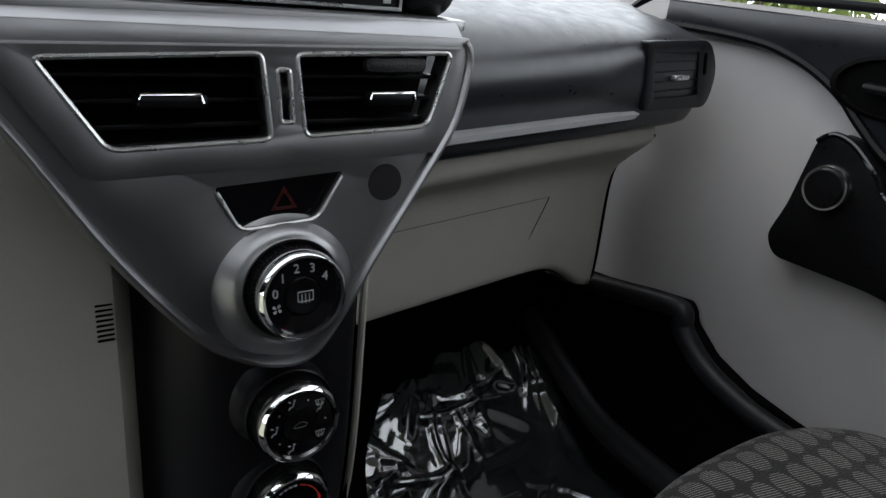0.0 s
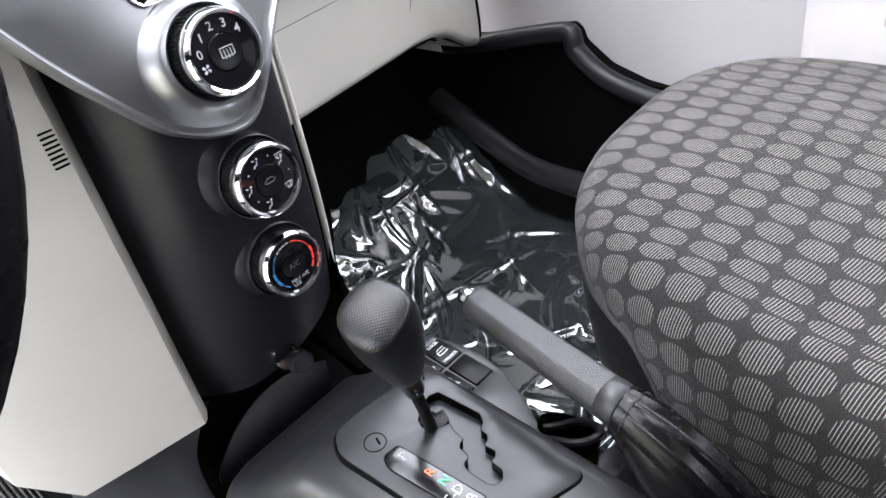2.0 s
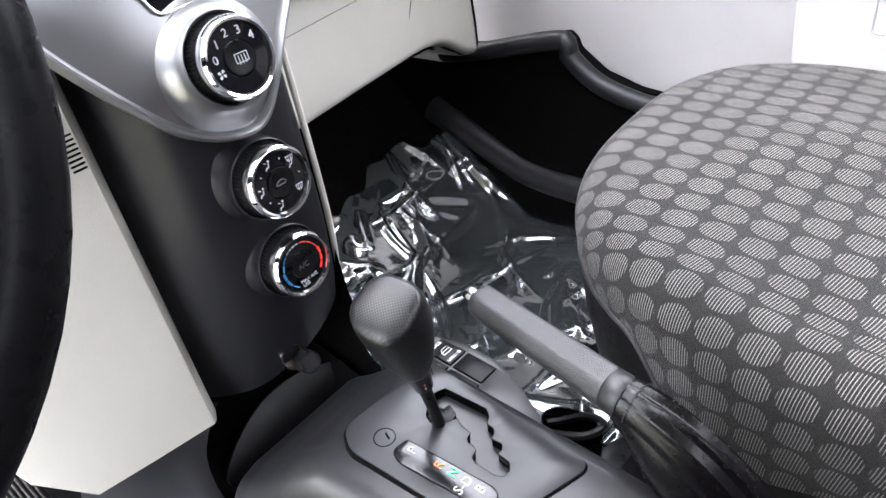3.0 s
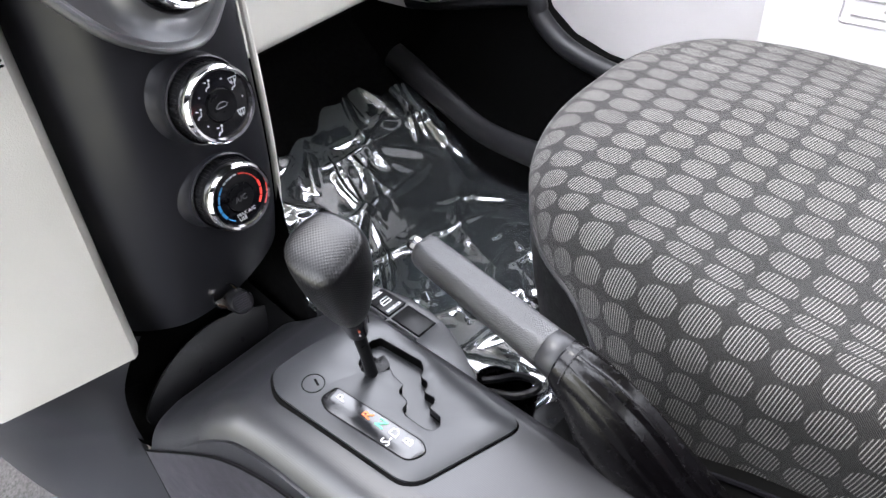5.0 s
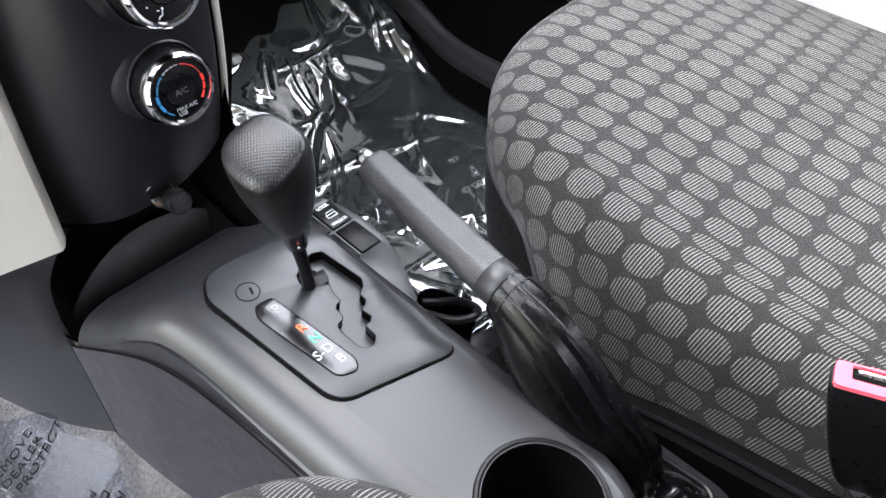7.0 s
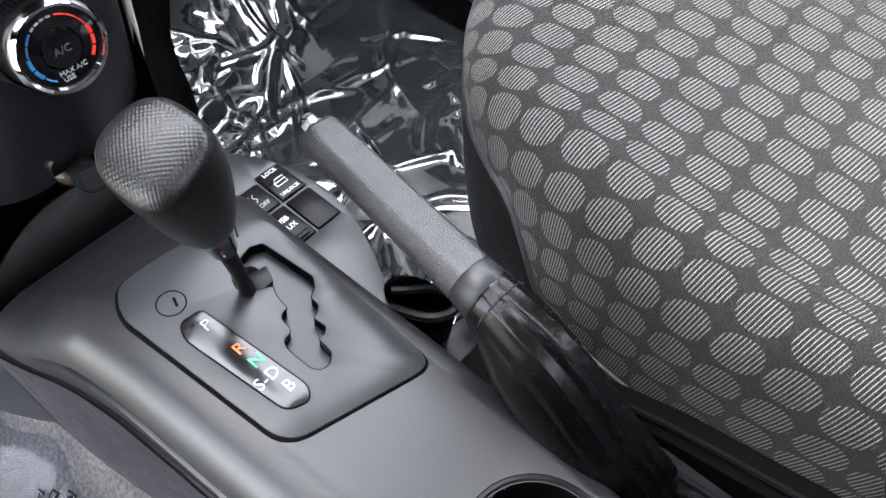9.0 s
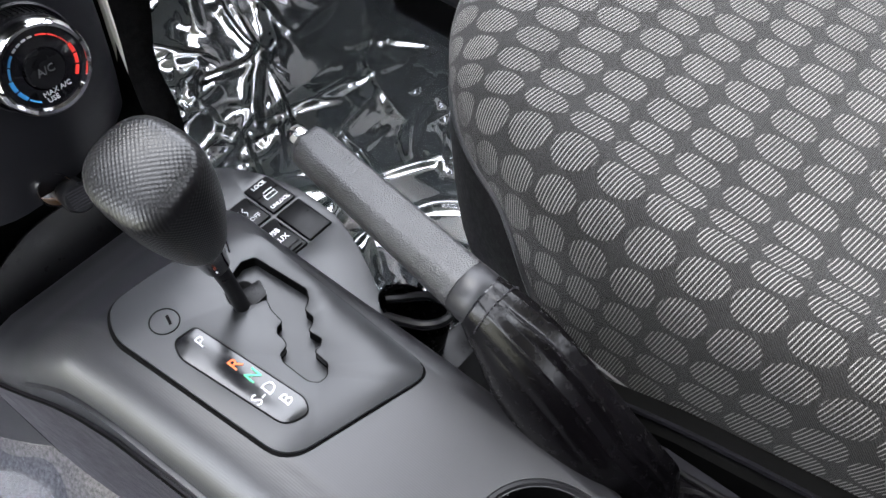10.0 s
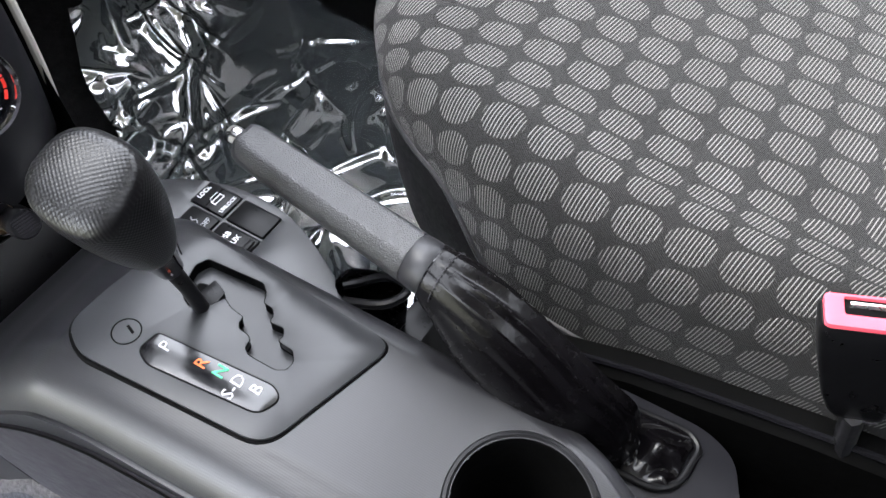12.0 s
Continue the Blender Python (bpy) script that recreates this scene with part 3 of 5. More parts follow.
# ---- centre panel ----
PV = facing((0, 0.395, 0.62), (0, -1, 0.08))
centre = thing("centre_dashboard", "silver V-shaped centre dash panel with air vents", "dashboard panel", (0, 0.40, 0.62))
vee = [(-0.168, 0.118), (-0.160, 0.098), (-0.136, 0.073), (-0.095, 0.004), (-0.053, -0.052), (-0.028, -0.072), (-0.004, -0.081), (0.016, -0.079), (0.034, -0.060), (0.059, -0.021), (0.099, 0.038), (0.118, 0.070), (0.126, 0.106), (0.121, 0.118)]
vent_l = rounded([(-0.117, 0.100), (-0.090, 0.057), (-0.009, 0.059), (-0.014, 0.104)], [0.004, 0.006, 0.005, 0.004])
vent_r = rounded([(0.005, 0.104), (0.010, 0.060), (0.090, 0.063), (0.105, 0.107)], [0.004, 0.005, 0.008, 0.006])
slot = rounded([(-0.006, 0.096), (-0.004, 0.068), (0.003, 0.068), (0.001, 0.096)], 0.002)
haz = rounded([(-0.040, 0.034), (-0.027, 0.009), (0.019, 0.011), (0.036, 0.038)], [0.003, 0.006, 0.006, 0.003])
vee = [(x * 0.955 - 0.002, 0.02 + (y - 0.02) * 0.955) for x, y in vee]
bm = slab(B(), rounded(vee, [0.002] + [0.02] * 5 + [0.012] * 2 + [0.02] * 4 + [0.008, 0.002], 3), [vent_l, vent_r, slot, haz], 0.012, PV, 0.0015)
part("fascia", bm, M_SILVER, centre, "brushed silver painted fascia")


def on_panel(pts, lift=0.0):
    return [PV @ Vector((x, y, lift)) for x, y in pts]


rim_line = smooth_path([(x, y, 0) for x, y in vee], 5)
bm = tube(B(), [PV @ Vector((p.x, p.y, -0.0016)) for p in rim_line], 0.0036, 14, 2.6)
part("rim", bm, M_SILVER, centre, "rounded silver outer rim")
surround = rounded([(-0.146, 0.116), (-0.103, 0.047), (-0.096, 0.043), (0.100, 0.047), (0.108, 0.052), (0.117, 0.116)], [0.002, 0.006, 0.004, 0.006, 0.01, 0.002])
bm = slab(B(), surround, [vent_l, vent_r, slot], 0.008, PV @ Matrix.Translation((0, 0, 0.0050)), 0.0032)
part("vent_surround", bm, M_SILVER, centre, "raised silver surround of the vents")
for outline, name in ((vent_l, "vent_bezel"), (vent_r, "vent_bezel"), (slot, "slot_bezel")):
    part(name, tube(B(), on_panel(outline, 0.0042), 0.0016, 8, closed=True), M_BRIGHT, centre, "polished silver vent edge")
# likewise one near-black plate behind both vents for their dark depth
bm = slab(B(), [(-0.125, 0.108), (-0.095, 0.052), (0.096, 0.056), (0.112, 0.112)], [], 0.002, PV @ Matrix.Translation((0, 0, -0.030)), 0)
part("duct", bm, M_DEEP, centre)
for k in range(3):
    z = 0.092 - 0.0125 * k
    for a, b in ((-0.110 + 0.0075 * k, -0.011 + 0.0015 * k), (0.0075 + 0.0015 * k, 0.100 - 0.0045 * k)):
        part("slat", box(B(), (a, z - 0.0012, -0.020), (b, z + 0.0012, -0.003), 0.0006, PV, 1), M_BLACK, centre)
for a in (-0.076, 0.048):
    bm = box(B(), (a, 0.0765, -0.004), (a + 0.034 - (a > 0) * 0.004, 0.0835, 0.006), 0.002, PV)
    tab = part("tab", bm, M_BLACK, centre, "vent tab with chrome face")
    tube(bm := B(), on_panel([(a + 0.001, 0.079), (a + 0.002, 0.0835), (a + 0.030, 0.0835), (a + 0.031, 0.079)], 0.0058), 0.0013, 8)
    part("tab_edge", bm, M_CHROME, tab)
part("wheel", lathe(B(), [(0.0145, -0.0025), (0.0150, -0.0018), (0.0150, 0.0018), (0.0145, 0.0025)], PV @ Matrix.Translation((-0.0015, 0.082, -0.010)) @ pose(0, 0, 0, 0, 90, 0), 40), M_BLACK, centre, "ribbed vent thumb wheel")
bm = box(B(), (0.048, 0.094, -0.006), (0.090, 0.104, 0.002), 0.004, PV)
freshener = single("air_freshener", bm, M_GRIP, "dark textured clip-on stick in the vent", "vent clip")
part("hazard_panel", slab(B(), [(-0.042, 0.040), (-0.028, 0.006), (0.022, 0.008), (0.040, 0.042)], [], 0.002, PV @ Matrix.Translation((0, 0, -0.004)), 0), M_GLOSS, centre, "gloss black hazard switch")
bm = slab(B(), [(0.0005, 0.031), (-0.0075, 0.017), (0.0085, 0.0175)], [[(0.0005, 0.0275), (0.0058, 0.0190), (-0.0048, 0.0187)]], 0.0006, PV @ Matrix.Translation((0, 0, -0.0032)), 0)
part("hazard_triangle", bm, M_DARKRED, centre, "dark red warning triangle")
part("hazard_edge", tube(B(), on_panel(haz[4:16], 0.0008), 0.0012, 6), M_BRIGHT, centre)
part("lamp_lens", lathe(B(), [(0.0115, 0), (0.0112, 0.0008), (0.001, 0.001)], PV @ Matrix.Translation((0.064, 0.029, 0.0)), 32), M_SIDE, centre, "round smoked lamp lens")
bm = slab(B(), rounded([(-0.172, 0.4125), (0.124, 0.4125), (0.118, 0.47), (-0.172, 0.47)], 0.006), [], 0.006, Matrix.Translation((0, 0, 0.7445)), 0.0025)
part("top_shelf", bm, M_SILVER, centre, "silver shelf under the stereo")
roll_line = [(0, 0), (0.0010, 0.0003), (0.0035, 0.0020), (0.0075, 0.0051), (0.0115, 0.0086), (0.0145, 0.0120), (0.0160, 0.0150), (0.0165, 0.0220)]
rings = [[PV @ Vector((x, 0.1075 + up + 0.002 * x / 0.12, 0.0055 - back)) for up, back in roll_line] for x in (-0.158, -0.12, -0.06, 0.0, 0.06, 0.114)]
part("top_roll", loft(B(), rings, False), M_SILVER, centre, "rolled silver edge above the vents", 60)

# head unit above it
stereo = thing("car_stereo", "double-height black car stereo with glossy screen", "car stereo", (0, 0.44, 0.745))
part("body", box(B(), (-0.093, 0.430, 0.745), (0.086, 0.55, 0.850), 0.003), M_BLACK, stereo)
part("screen", box(B(), (-0.083, 0.4275, 0.757), (0.077, 0.4305, 0.840), 0.001), M_GLOSS, stereo, "dark glossy touch screen")
part("bezel", tube(B(), [(-0.0905, 0.4285, 0.846), (-0.0905, 0.4285, 0.7475), (0.0835, 0.4285, 0.7475), (0.0835, 0.4285, 0.846)], 0.0013, 6), M_BRIGHT, stereo, "thin silver screen edging")
for a, b in ((-0.068, -0.046), (0.004, 0.026), (0.072, 0.077)):
    part("logo_bar", box(B(), (a, 0.4292, 0.7505), (b, 0.4302, 0.7535), 0), M_GREYPRINT, stereo, "plain pale logo bar")
bm = box(B(), (-0.72, 0.462, 0.62), (-0.170, 0.86, 0.80), 0.03, None, 3)
part("instrument_pad", bm, M_DASH, dash, "black dash pad on the driver side")
part("hood", box(B(), (-0.20, 0.455, 0.752), (0.135, 0.90, 0.875), 0.02, None, 3), M_DASH, dash)
part("hood_end", lathe(B(), [(0.022, 0.0), (0.022, 0.03), (0.014, 0.04), (0.001, 0.041)], facing((0.108, 0.468, 0.762), (0, -1, 0.1)), 28), M_BLACK, dash)

# ---- control stack ----
stack = thing("control_stack", "black curved climate control stack with pale edge strip", "control panel", (0, 0.42, 0.28))
cross = smooth_path([(-0.074, 0.468, 0), (-0.060, 0.440, 0), (-0.036, 0.413, 0), (0.0, 0.402, 0), (0.036, 0.405, 0), (0.058, 0.415, 0), (0.066, 0.428, 0)], 4)
rings = []
for k in range(13):
    s = k / 12
    ring = []
    for p in cross:
        t = (p.x + 0.074) / 0.14
        bottom = 0.286 + 0.046 * t
        z = 0.62 + (bottom - 0.62) * s
        ring.append(Vector((p.x - 0.004 * s * t + 0.012 * s * s * t, p.y + 0.030 * s ** 4, z)))
    ring += [Vector((0.060, 0.56, ring[-1].z)), Vector((-0.070, 0.56, ring[0].z))]
    rings.append(ring)
part("face", loft(B(), rings), M_STACK, stack, "matt black curved face", 50)
edge = [(ring[len(cross) - 1] + Vector((0.0042, -0.0040, 0))) for ring in rings]
part("edge_strip", tube(B(), edge, 0.0026, 8, 1.2), M_CREAM, stack, "pale cream edge strip")
# cheek in the same deep black, darker than the stack face
bm = sheet(B(), lambda u, v: Vector((0.070 + 0.006 * v, 0.435 + 0.5 * u, 0.60 - 0.40 * v)), 12, 6)
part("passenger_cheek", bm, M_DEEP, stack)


def dial(at, base, kind):
    n = Vector((0.0, -1.0, 0.10 if kind != 1 else 0.16))
    m = facing(at, n)
    what = {1: "fan speed dial with silver base", 2: "air direction dial with chrome ring", 3: "temperature dial with red and blue arcs"}[kind]
    ob = thing("climate_dial", "round black " + what, "control dial", at, "climate dials")
    depth = 0.040 if kind == 1 else 0.032
    wide = 0.043 if kind == 1 else 0.0285
    if kind == 1:
        bump = [(0.0475, -0.0345), (0.0445, -0.0325), (0.0415, -0.0304), (0.0385, -0.0272), (0.0360, -0.0232), (0.0336, -0.0196), (0.0315, -0.0176), (0.0295, -0.0170), (0.0285, -0.0176), (0.0268, -0.022)]
        rings = [[m @ Vector((r * (1 + 5.5 * max(0.0, r - 0.0315)) * math.cos(a), r * math.sin(a), h)) for a in (2 * math.pi * k / 64 for k in range(64))] for r, h in bump]
        part("base", loft(B(), rings, True, True), base, ob)
    else:
        part("base", lathe(B(), [(wide + 0.004, -depth - 0.006), (wide + 0.0005, -depth + 0.001), (wide - 0.0005, -depth + 0.006), (0.0295, -depth + 0.0135), (0.0285, -depth + 0.0145), (0.0268, -depth + 0.012)], m, 56), base, ob)
    bm = lathe(B(), [(0.0262, -depth), (0.0262, -0.012), (0.0255, -0.008), (0.024, -0.004), (0.0215, -0.003)], m, 72)
    barrel = part("barrel", bm, M_BLACK, ob, "ribbed black barrel")
    bm = B()
    for k in range(60):
        a = 2 * math.pi * k / 60
        q = m @ pose(0, 0, 0, 0, 0, math.degrees(a))
        box(bm, (0.0258, -0.0005, -0.027), (0.0268, 0.0005, -0.011), 0, q)
    part("ribs", bm, M_BLACK, barrel)
    part("ring", lathe(B(), [(0.0258, -0.009), (0.0262, -0.005), (0.0258, -0.002), (0.0240, 0.0), (0.0224, -0.0005), (0.0216, -0.003)], m, 64), M_CHROME, ob, "polished chrome ring")
    part("face", lathe(B(), [(0.0222, -0.003), (0.0115, -0.0022), (0.0108, -0.0030)], m, 56), M_GLOSS, ob, "gloss black face")
    part("button", lathe(B(), [(0.0106, -0.003), (0.0104, -0.0012), (0.009, -0.0012), (0.006, -0.0022), (0.0005, -0.0026)], m, 40), M_BLACK, ob, "dished centre button")
    lift = -0.0022
    if kind == 1:
        for k, c in enumerate("01234"):
            a = radians(168 - 33 * k)
            q = m @ Matrix.Translation((0.0165 * math.cos(a), 0.0165 * math.sin(a), lift))
            part("numeral", lettering(c, 0.0075, q), M_GREYPRINT, ob)
        bm = B()
        for k in range(4):
            q = m @ Matrix.Translation((-0.0155, -0.0052, lift)) @ pose(0, 0, 0, 0, 0, 90 * k + 20)
            slab(b2 := B(), rounded([(0.0002, 0.0002), (0.0028, 0.0004), (0.0024, 0.0022), (0.0008, 0.0018)], 0.0006, 2), [], 0.0002, q)
            me = bpy.data.meshes.new("tmp")
            b2.to_mesh(me)
            b2.free()
            bm.from_mesh(me)
            bpy.data.meshes.remove(me)
        part("fan_mark", bm, M_GREYPRINT, ob)
        bm = B()
        q = m @ Matrix.Translation((0.001, 0, -0.0015))
        for a, b in (((-0.0045, -0.0028, 0), (-0.0045, 0.0028, 0)), ((-0.0045, 0.0028, 0), (0.0045, 0.0028, 0)), ((0.0045, 0.0028, 0), (0.0045, -0.0028, 0)), ((0.0045, -0.0028, 0), (-0.0045, -0.0028, 0)), ((-0.0022, -0.004, 0), (-0.0022, 0.0015, 0)), ((0, -0.004, 0), (0, 0.0015, 0)), ((0.0022, -0.004, 0), (0.0022, 0.0015, 0))):
            tube(bm, [q @ Vector(a), q @ Vector(b)], 0.00032, 5)
        part("defrost_mark", bm, M_GREYPRINT, ob)
    if kind == 2:
        for k, deg in enumerate((250, 180, 108, 36, -36)):
            a = radians(deg)
            q = m @ Matrix.Translation((0.0160 * math.cos(a), 0.0160 * math.sin(a), lift))
            bm = B()
            if k < 4:
                lathe(bm, [(0.0008, 0), (0.0008, 0.0003)], q @ Matrix.Translation((0.0012, 0.0024, 0)), 10)
                for pts in (((0.001, 0.001), (0.0004, -0.0016), (-0.0014, -0.0018), (-0.0024, -0.0034)), ((-0.0026, 0.0022), (-0.001, 0.0016))):
                    tube(bm, [q @ Vector((x, y, 0)) for x, y in pts], 0.00045, 5)
            if k >= 3:
                for pts in (((-0.003, 0.0016), (0.003, 0.0016), (0.002, -0.0018), (-0.002, -0.0018), (-0.003, 0.0016)), ((-0.001, 0.001), (-0.001, -0.003)), ((0.001, 0.001), (0.001, -0.003))):
                    tube(bm, [q @ Vector((x, y + 0.001 * (k == 3) * 3, 0)) for x, y in pts], 0.0003, 5)
            part("air_mark", bm, M_GREYPRINT, ob)
        for deg in (215, 144, 72, 0):
            a = radians(deg)
            part("dot_mark", lathe(B(), [(0.0006, 0), (0.0006, 0.0003)], m @ Matrix.Translation((0.0165 * math.cos(a), 0.0165 * math.sin(a), lift)), 10), M_GREYPRINT, ob)
        bm = tube(B(), [m @ Vector((x, y, -0.0018)) for x, y in ((-0.0045, -0.001), (-0.003, 0.0006), (-0.001, 0.0018), (0.002, 0.0016), (0.0045, 0), (0.003, -0.0016), (-0.003, -0.0016), (-0.0045, -0.001))], 0.0003, 5)
        part("car_mark", bm, M_DIMPRINT, ob)
    if kind == 3:
        for k, (a0, a1, mat) in enumerate([(78 - 20 * j, 61 - 20 * j, M_RED) for j in range(6)] + [(84 + 11 * j, 92 + 11 * j, M_GREYPRINT) for j in range(4)] + [(130 + 22 * j, 149 + 22 * j, M_BLUE) for j in range(5)]):
            pts = [m @ Vector((0.0178 * math.cos(radians(a0 + (a1 - a0) * s / 4)), 0.0178 * math.sin(radians(a0 + (a1 - a0) * s / 4)), -0.0028)) for s in range(5)]
            part("arc_mark", tube(B(), pts, 0.0013, 6, 0.3), mat, ob)
        part("words", lettering("MAX A/C", 0.0040, m @ Matrix.Translation((0.001, -0.0128, lift))), M_GREYPRINT, ob)
        part("words", lettering("USE", 0.0040, m @ Matrix.Translation((-0.003, -0.0165, lift))), M_GREYPRINT, ob)
        part("words", lettering("A/C", 0.0060, m @ Matrix.Translation((0, -0.001, -0.0018))), M_DIMPRINT, ob)
    return ob


dial((-0.001, 0.3635, 0.598), M_SILVER, 1)
dial((0.001, 0.366, 0.508), M_STACK, 2)
dial((0.004, 0.377, 0.431), M_STACK, 3)

# ---- driver side lower trim ----
knee = thing("knee_panel", "cream lower dash cheek beside the console with vent slots", "trim panel", (-0.12, 0.47, 0.3))
bm = loft(B(), [[Vector(p) for p in ring] for ring in (
    [(-0.074, 0.470, 0.286), (-0.074, 0.462, 0.68), (-0.082, 0.446, 0.68), (-0.082, 0.452, 0.293)],
    [(-0.084, 0.490, 0.286), (-0.084, 0.490, 0.68), (-0.086, 0.443, 0.68), (-0.086, 0.449, 0.293)],
    [(-0.140, 0.500, 0.286), (-0.140, 0.490, 0.70), (-0.138, 0.446, 0.70), (-0.140, 0.450, 0.301)],
    [(-0.186, 0.510, 0.292), (-0.184, 0.500, 0.70), (-0.182, 0.450, 0.70), (-0.186, 0.454, 0.306)],
    [(-0.216, 0.520, 0.335), (-0.214, 0.510, 0.70), (-0.212, 0.460, 0.70), (-0.216, 0.464, 0.345)],
    [(-0.222, 0.560, 0.345), (-0.220, 0.530, 0.70), (-0.218, 0.480, 0.70), (-0.222, 0.490, 0.355)])])
part("cheek", bm, M_CREAM, knee)
for k in range(8):
    z = 0.5705 - 0.0034 * k
    part("slot", box(B(), (-0.0965, 0.4445, z - 0.0008), (-0.0868, 0.4475, z + 0.0008), 0.0004, None, 1), M_DEEP, knee, "dark sensor slot")
cover = thing("column_cover", "cream knee cover under the steering column", "trim panel", (-0.4, 0.48, 0.4))
part("cover", box(B(), (-0.70, 0.485, 0.375), (-0.224, 0.54, 0.64), 0.012, None, 3), M_CREAM, cover)
part("tag", box(B(), (-0.252, 0.4842, 0.384), (-0.235, 0.4852, 0.400), 0), M_GREYPRINT, cover)

# ---- steering wheel ----
wheel = thing("steering_wheel", "black leather steering wheel with a silver spoke insert", "steering wheel", (-0.339, 0.250, 0.7095))
mw = facing((-0.339, 0.250, 0.7095), (0, -1, 0.247))
ring = [mw @ Vector((0.183 * math.cos(a), 0.183 * math.sin(a), 0)) for a in (2 * math.pi * k / 72 for k in range(72))]
part("rim", tube(B(), ring, 0.0155, 14, closed=True), M_WHEEL, wheel, "black leather rim")
for deg in (5, 175, 270):
    a = radians(deg)
    pts = [mw @ Vector((r * math.cos(a), r * math.sin(a), h)) for r, h in ((0.05, 0.004), (0.10, -0.002), (0.165, -0.004))]
    spoke = part("spoke", tube(B(), pts, [0.032, 0.024, 0.017], 12, 0.35), M_BLACK, wheel)
    pts = [mw @ Vector((r * math.cos(a), r * math.sin(a), h)) for r, h in ((0.07, 0.012), (0.11, 0.006), (0.145, 0.003))]
    part("insert", tube(B(), pts, [0.014, 0.012, 0.010], 12, 0.4), M_SILVER, spoke, "silver spoke insert")
part("hub", lathe(B(), [(0.068, -0.03), (0.070, 0.0), (0.060, 0.022), (0.03, 0.032), (0.001, 0.033)], mw, 40), M_BLACK, wheel)
part("column", tube(B(), [mw @ Vector((0, 0, -0.03)), mw @ Vector((0, 0, -0.26))], [0.055, 0.07], 16), M_BLACK, wheel)

# ---- pedal and driver footwell ----
pedal = thing("accelerator_pedal", "black rubber pedal pad with ribs", "pedal", (-0.215, 0.74, 0.06))
mp = facing((-0.222, 0.745, 0.10), (0, -1, 0.55))
part("pad", slab(B(), rounded([(-0.020, -0.055), (0.020, -0.055), (0.018, 0.055), (-0.018, 0.055)], 0.010), [], 0.012, mp, 0.003), M_RUBBER, pedal)
for k in range(6):
    part("rib", box(B(), (-0.0155 + 0.0055 * k, -0.042, 0), (-0.0125 + 0.0055 * k, 0.042, 0.003), 0.001, mp, 1), M_GREYCARPET, pedal)
part("arm", tube(B(), smooth_path([mp @ Vector((0, 0.03, -0.012)), mp @ Vector((0, 0.12, -0.04)), (-0.225, 0.92, 0.36)], 5), 0.007, 8), M_BLACK, pedal)

# ---- centre console ----
console = thing("centre_console", "dark grey plastic centre console with cup holder", "console", (0, 0.1, -0.04))
CUP = Vector((-0.015, 0.047, 0.0))
stations = [(0.4475, -0.106, 0.160, 0.062), (0.4470, -0.108, 0.206, 0.062), (0.4435, -0.109, 0.224, 0.062), (0.434, -0.1095, 0.237, 0.061), (0.41, -0.1085, 0.254, 0.060), (0.375, -0.1055, 0.283, 0.057), (0.345, -0.102, 0.310, 0.053), (0.318, -0.097, 0.3285, 0.050), (0.300, -0.094, 0.3355, 0.0480), (0.27, -0.091, 0.3362, 0.0460), (0.22, -0.089, 0.3322, 0.0460), (0.16, -0.087, 0.3262, 0.047), (0.10, -0.085, 0.3205, 0.0465), (0.07, -0.0845, 0.3190, 0.0462), (0.045, -0.084, 0.3188, 0.043), (0.020, -0.0835, 0.3186, 0.036), (0.0, -0.083, 0.3184, 0.024), (-0.02, -0.083, 0.3182, 0.013), (-0.05, -0.082, 0.318, 0.008), (-0.20, -0.081, 0.317, 0.006), (-0.45, -0.080, 0.316, 0.005)]


def console_ring(y, xl, zt, xr):
    dip = 0.014 * max(0.0, min(1.0, (y - 0.180) / 0.006)) * max(0.0, min(1.0, (0.284 - y) / 0.006))
    left = smooth_path([(xl + 0.006, y, -0.04), (xl + 0.002, y, 0.10), (xl, y, zt - 0.045), (xl + 0.003, y, zt - 0.026), (xl + 0.010, y, zt - 0.012), (xl + 0.020, y, zt - 0.004), (xl + 0.034, y, zt)], 3)
    right = smooth_path([(xr - 0.012, y, zt), (xr - 0.004, y, zt - 0.004), (xr, y, zt - 0.014), (xr + 0.002, y, zt - 0.06), (xr + 0.002, y, -0.04)], 3)
    top = []
    for k in range(1, 36):
        x = xl + 0.034 + (xr - 0.012 - xl - 0.034) * k / 36
        under = max(0.0, min(1.0, (x - xl - 0.036) / 0.004)) * max(0.0, min(1.0, (xr - 0.014 - x) / 0.004))
        top.append(Vector((x, y, zt + 0.001 - dip * under)))
    return left + top + right


line = smooth_path([(y, xl, zt) for y, xl, zt, xr in stations], 9)
edge_r = smooth_path([(y, xr, 0) for y, xl, zt, xr in stations], 9)
bm = loft(B(), [console_ring(a.x, a.y, a.z, b.y) for a, b in zip(line, edge_r)])
cut = [f for f in bm.faces if len(f.verts) == 4 and f.calc_center_median().z > 0.30 and (f.calc_center_median().xy - CUP.xy).length < 0.0372]
bmesh.ops.delete(bm, geom=cut, context="FACES")
part("body", bm, M_CONSOLE, console, "dark grey fine-textured body", 50)
# the shade down in the well is put into its colour
cup = part("cup_holder", lathe(B(), [(0.0390, 0.3195), (0.0375, 0.3205), (0.0362, 0.3203), (0.0352, 0.317), (0.0335, 0.250), (0.030, 0.240), (0.0005, 0.240)], Matrix.Translation((CUP.x, CUP.y, 0)), 56, False), M_DEEP, console, "round cup holder well, deep black for its shade")
part("lip", lathe(B(), [(0.0408, 0.3205), (0.0398, 0.3218), (0.0380, 0.3220), (0.0364, 0.3208)], Matrix.Translation((CUP.x, CUP.y, 0)), 56, False), M_BLACK, cup, "satin black rim")
